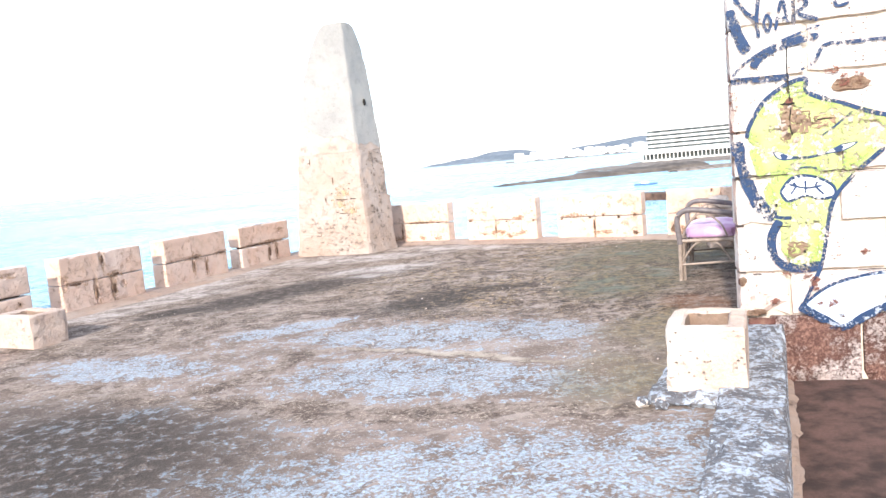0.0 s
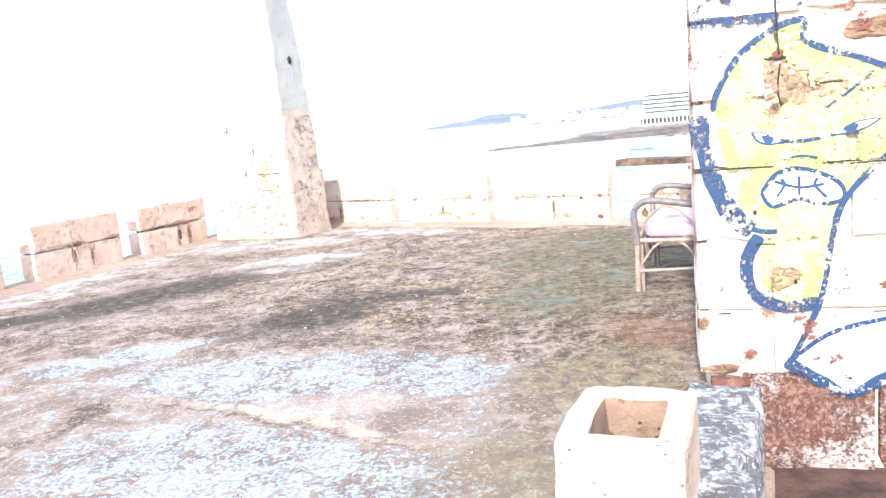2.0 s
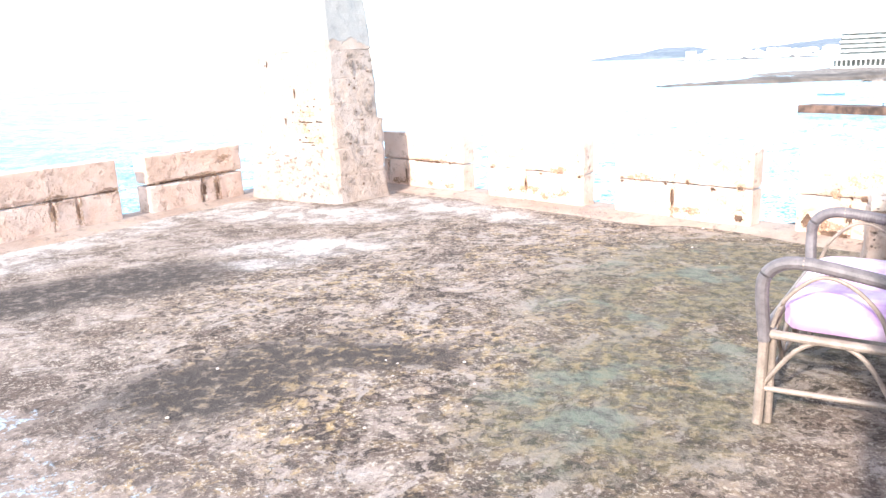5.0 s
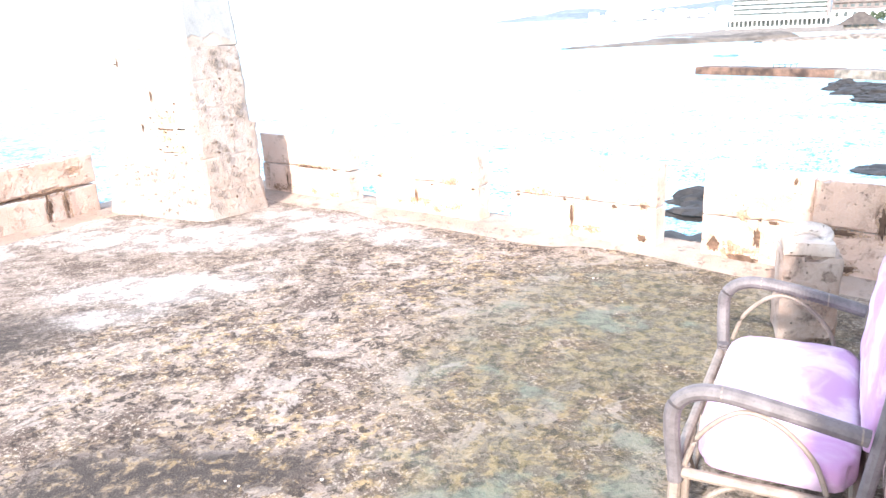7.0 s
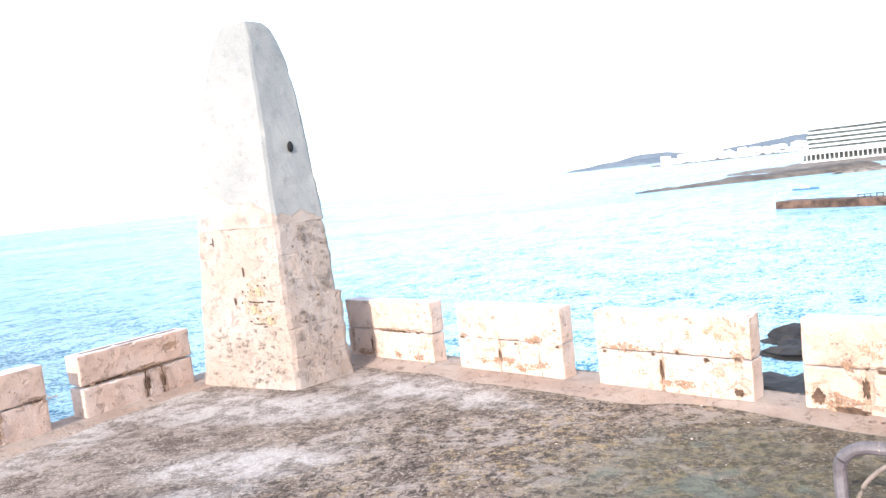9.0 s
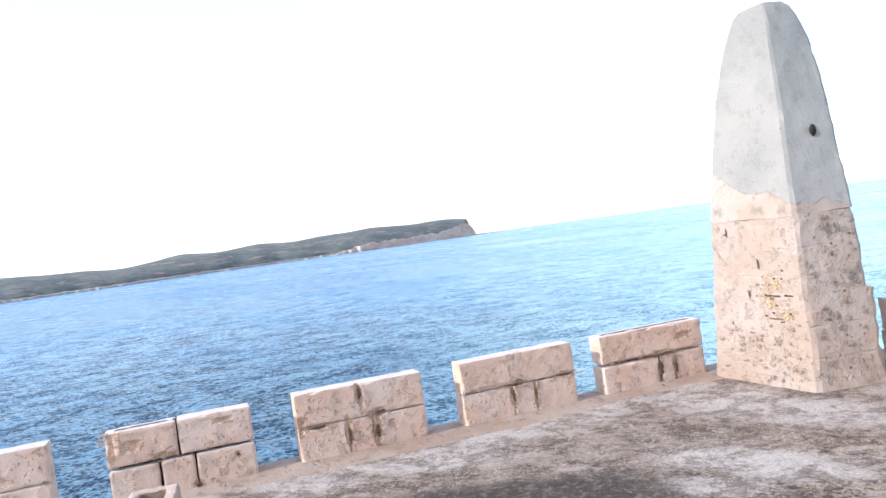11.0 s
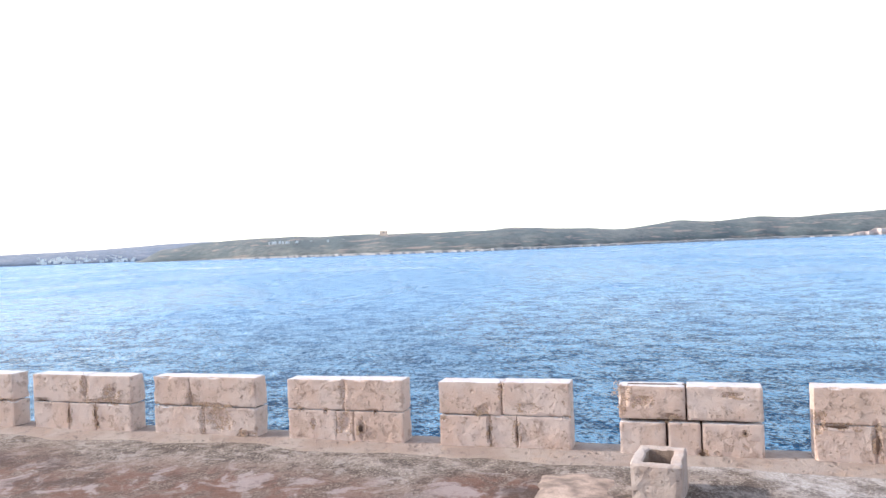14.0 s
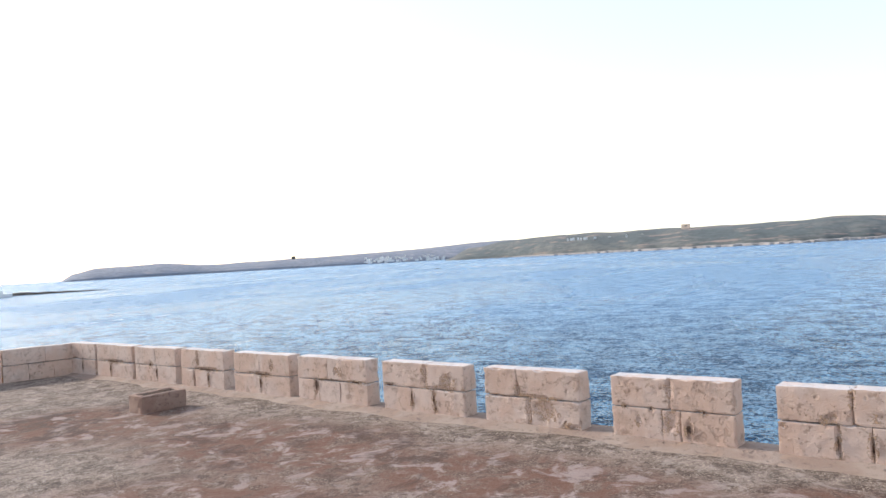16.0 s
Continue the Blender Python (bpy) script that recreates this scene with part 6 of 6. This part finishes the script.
w.stroke([(0.44, 2.24), (0.45, 2.42), (0.53, 2.38), (0.47, 2.32), (0.60, 2.26)], 0.030, BLUE)
w.stroke([(0.70, 2.44), (0.72, 2.34), (0.80, 2.35)], 0.020, BLUE)
w.patch([(1.06, 1.50), (1.15, 1.75), (1.4, 1.8), (1.6, 1.6), (1.4, 1.45)], PALE_BLUE, "pale_patch")
# chips in the whitewash down to red-brown stone
RED_CHIP = stain_material("red-brown stone under flaked paint", (0.15, 0.062, 0.045), 0.47)
for i, (u, z, ru, rz) in enumerate(((0.45, 0.46, 0.05, 0.035), (0.52, 0.40, 0.03, 0.04), (0.10, 0.60, 0.025, 0.018), (0.37, 0.47, 0.06, 0.02), (0.62, 0.74, 0.02, 0.02), (0.52, 0.34, 0.05, 0.02),
                                    (0.02, 1.74, 0.03, 0.07), (0.03, 1.56, 0.035, 0.05), (0.79, 1.83, 0.09, 0.05), (0.68, 1.90, 0.05, 0.03), (0.60, 0.24, 0.07, 0.03), (0.25, 0.26, 0.04, 0.02), (0.86, 0.60, 0.03, 0.02))):
    hollow(front, u, z, ru, rz, -1, 70 + i, RED_CHIP, "red-brown chip in the paint", "paint_chip").location.y = -0.0125
# broken places where the stone shows
for u, z, ru, rz in ((0.38, 1.62, 0.05, 0.13), (0.46, 1.57, 0.09, 0.09), (0.60, 1.55, 0.10, 0.055), (0.36, 1.45, 0.03, 0.04), (0.80, 1.80, 0.12, 0.05), (0.40, 0.65, 0.09, 0.06), (0.10, 0.18, 0.09, 0.025), (0.03, 0.42, 0.025, 0.035)):
    bm = bmesh.new()
    rings = []
    for r in range(6):
        f = 1 - r / 5
        ring = []
        for k in range(18):
            t = k * math.pi / 9
            q = Vector((math.cos(t) * f * 2, math.sin(t) * f * 2, u * 9 + z * 5))
            grow = 1 + 0.55 * noise.noise(q * 1.2)
            out = 0.002 if r == 0 else 0.012 + 0.014 * noise.noise(q * 4)
            ring.append(bm.verts.new((u + ru * f * grow * math.cos(t), -out, z + rz * f * grow * math.sin(t))))
        rings.append(ring)
    for r, s_ in zip(rings, rings[1:]):
        for k in range(18):
            bm.faces.new((r[k], r[(k + 1) % 18], s_[(k + 1) % 18], s_[k]))
    part("broken_stone", bm, RAW, front, "raw broken stone")
chips = random.Random(14)
for k in range(16):
    z = 1.68 - 0.016 * k
    size = chips.uniform(0.030, 0.060)
    part("stone_chip", rough_block(size, 0.03, size * chips.uniform(0.7, 1.1), 400 + k, 0.02, 0.006, 0.004), RAW if k % 3 else PEDESTAL, front, "loose rubble in the broken joint",
         at=pose(0.375 + chips.uniform(-0.03, 0.035) + 0.05 * (k % 4 == 3), -0.006, z - 0.02, 0, chips.uniform(-20, 20), 0))
part("brick", rough_block(0.085, 0.04, 0.07, 431, 0.03, 0.006, 0.004), RED_BRICK, front, "red brick set into the broken wall", at=pose(0.385, 0.004, 1.67))
part("brick", rough_block(0.20, 0.06, 0.075, 432, 0.03, 0.012, 0.006), RED_BRICK, front, "worn red brick at the foot of the wall", at=pose(0.15, 0.01, 0.06))
part("brick", rough_block(0.05, 0.05, 0.07, 433, 0.02, 0.008, 0.005), RED_BRICK, front, "worn red brick at the corner of the wall", at=pose(0.022, 0.012, 0.375))
for u0, u1, z in ((0.05, 0.37, 1.192), (0.60, 0.75, 1.195), (0.70, 1.0, 1.185), (0.57, 0.67, 1.565), (0.35, 0.42, 1.70), (0.28, 0.37, 0.815), (0.10, 0.16, 0.47), (0.80, 1.0, 0.47)):
    w.stroke([(u0, z), ((u0 + u1) / 2, z + 0.003), (u1, z)], 0.007, DARK, "crack")
for u, z in ((0.39, 1.69), (0.17, 0.985), (0.28, 0.975), (0.46, 0.625)):
    w.patch([(u + (0.007 + 0.004 * (k % 2)) * math.cos(k * 1.047), z + (0.008 + 0.003 * (k % 3)) * math.sin(k * 1.047)) for k in range(6)], DARK, "socket_hole")
w.stroke([(0.39, 2.10), (0.385, 1.95), (0.395, 1.75)], 0.008, DARK, "crack")
w.stroke([(0.395, 1.76), (0.40, 1.66), (0.39, 1.56), (0.405, 1.47)], 0.008, DARK, "crack")
w.stroke([(0.33, 1.70), (0.39, 1.69), (0.43, 1.70)], 0.008, DARK, "crack")

s = Wall(side, 1)
s.patch([(0.1, 0.2), (1.0, 0.15), (3.2, 0.15), (4.1, 0.3), (4.2, 2.5), (2.4, 2.6), (1.2, 2.6), (0.1, 2.4)], PINK, "pink_patch")
s.patch([(0.9, 0.5), (1.3, 0.35), (1.6, 0.7), (1.5, 1.5), (1.1, 1.7), (0.85, 1.1)], CHALK, "white_patch")
s.patch([(4.1, 0.3), (4.6, 0.3), (4.64, 1.4), (4.6, 2.6), (4.15, 2.6), (4.05, 1.4)], CHALK, "white_patch")
s.patch([(3.5, 1.3), (3.8, 1.2), (3.9, 1.9), (3.7, 2.5), (3.45, 2.2)], PALE_BLUE, "pale_patch")
for k in range(7):
    u = 0.5 + 0.62 * k
    a = 0.10 + 0.05 * (k % 3)
    s.stroke([(u + a * math.sin(k * 1.3 + j * 1.1), 0.12 + 0.44 * j) for j in range(7)], 0.02 + 0.025 * (k % 2), BLUE)
s.stroke([(0.4, 0.55), (0.8, 0.35), (1.2, 0.7), (1.7, 0.55), (2.2, 0.85)], 0.07, BLUE)
s.stroke([(0.5, 1.4), (1.0, 1.75), (1.6, 1.5), (2.3, 1.8)], 0.07, BLUE)
s.stroke([(3.05, 2.0), (3.25, 1.85), (3.35, 1.7), (3.3, 1.55)], 0.12, BLUE)
s.stroke([(2.75, 1.05), (3.0, 0.90), (3.25, 0.88), (3.5, 1.05)], 0.10, BLUE)
s.stroke([(3.95, 2.55), (3.85, 2.0), (3.95, 1.5), (3.85, 1.0), (3.95, 0.5)], 0.05, BLUE)

# crumbs of white stone on the terrace floor
crumbs = bmesh.new()
cr = random.Random(21)
for k in range(80):
    cx, cy = cr.choice(((-3.55, 8.35), (-3.2, 8.6), (1.0, 5.3), (2.6, 11.6), (-1.0, 6.8), (0.6, 8.2)))
    p = Vector((cx + cr.gauss(0, 0.45), cy + cr.gauss(0, 0.45), 0.004))
    got = bmesh.ops.create_icosphere(crumbs, subdivisions=1, radius=cr.uniform(0.004, 0.011))
    for v in got["verts"]:
        v.co = Vector((v.co.x * cr.uniform(0.8, 1.3), v.co.y, v.co.z * 0.6)) + p
tagged(part("stone_crumbs", crumbs, TROUGH), "scattered crumbs of pale stone on the floor", "stones", kind="stuff")

# iron drain spout under the eaves
spout = thing("drain_spout", Matrix.Translation(END + Vector((0.02, 0.0, 2.74))) @ Matrix.Rotation(math.atan2(-SIDE.x, SIDE.y) + math.pi, 4, "Z"), "small dark drain spout at the end of the house wall", "spout")
part("pipe", tube([(0, 0.12, 0.02), (0.0, 0.0, 0.0), (0.09, 0, -0.01)], 0.025), DARK, spout)

# ---- from plan units to metres ----
for ob in list(scene.objects):
    if ob.parent is None and ob.type in {"MESH", "EMPTY"}:
        ob.matrix_basis = Matrix.Scale(UNIT, 4) @ ob.matrix_basis
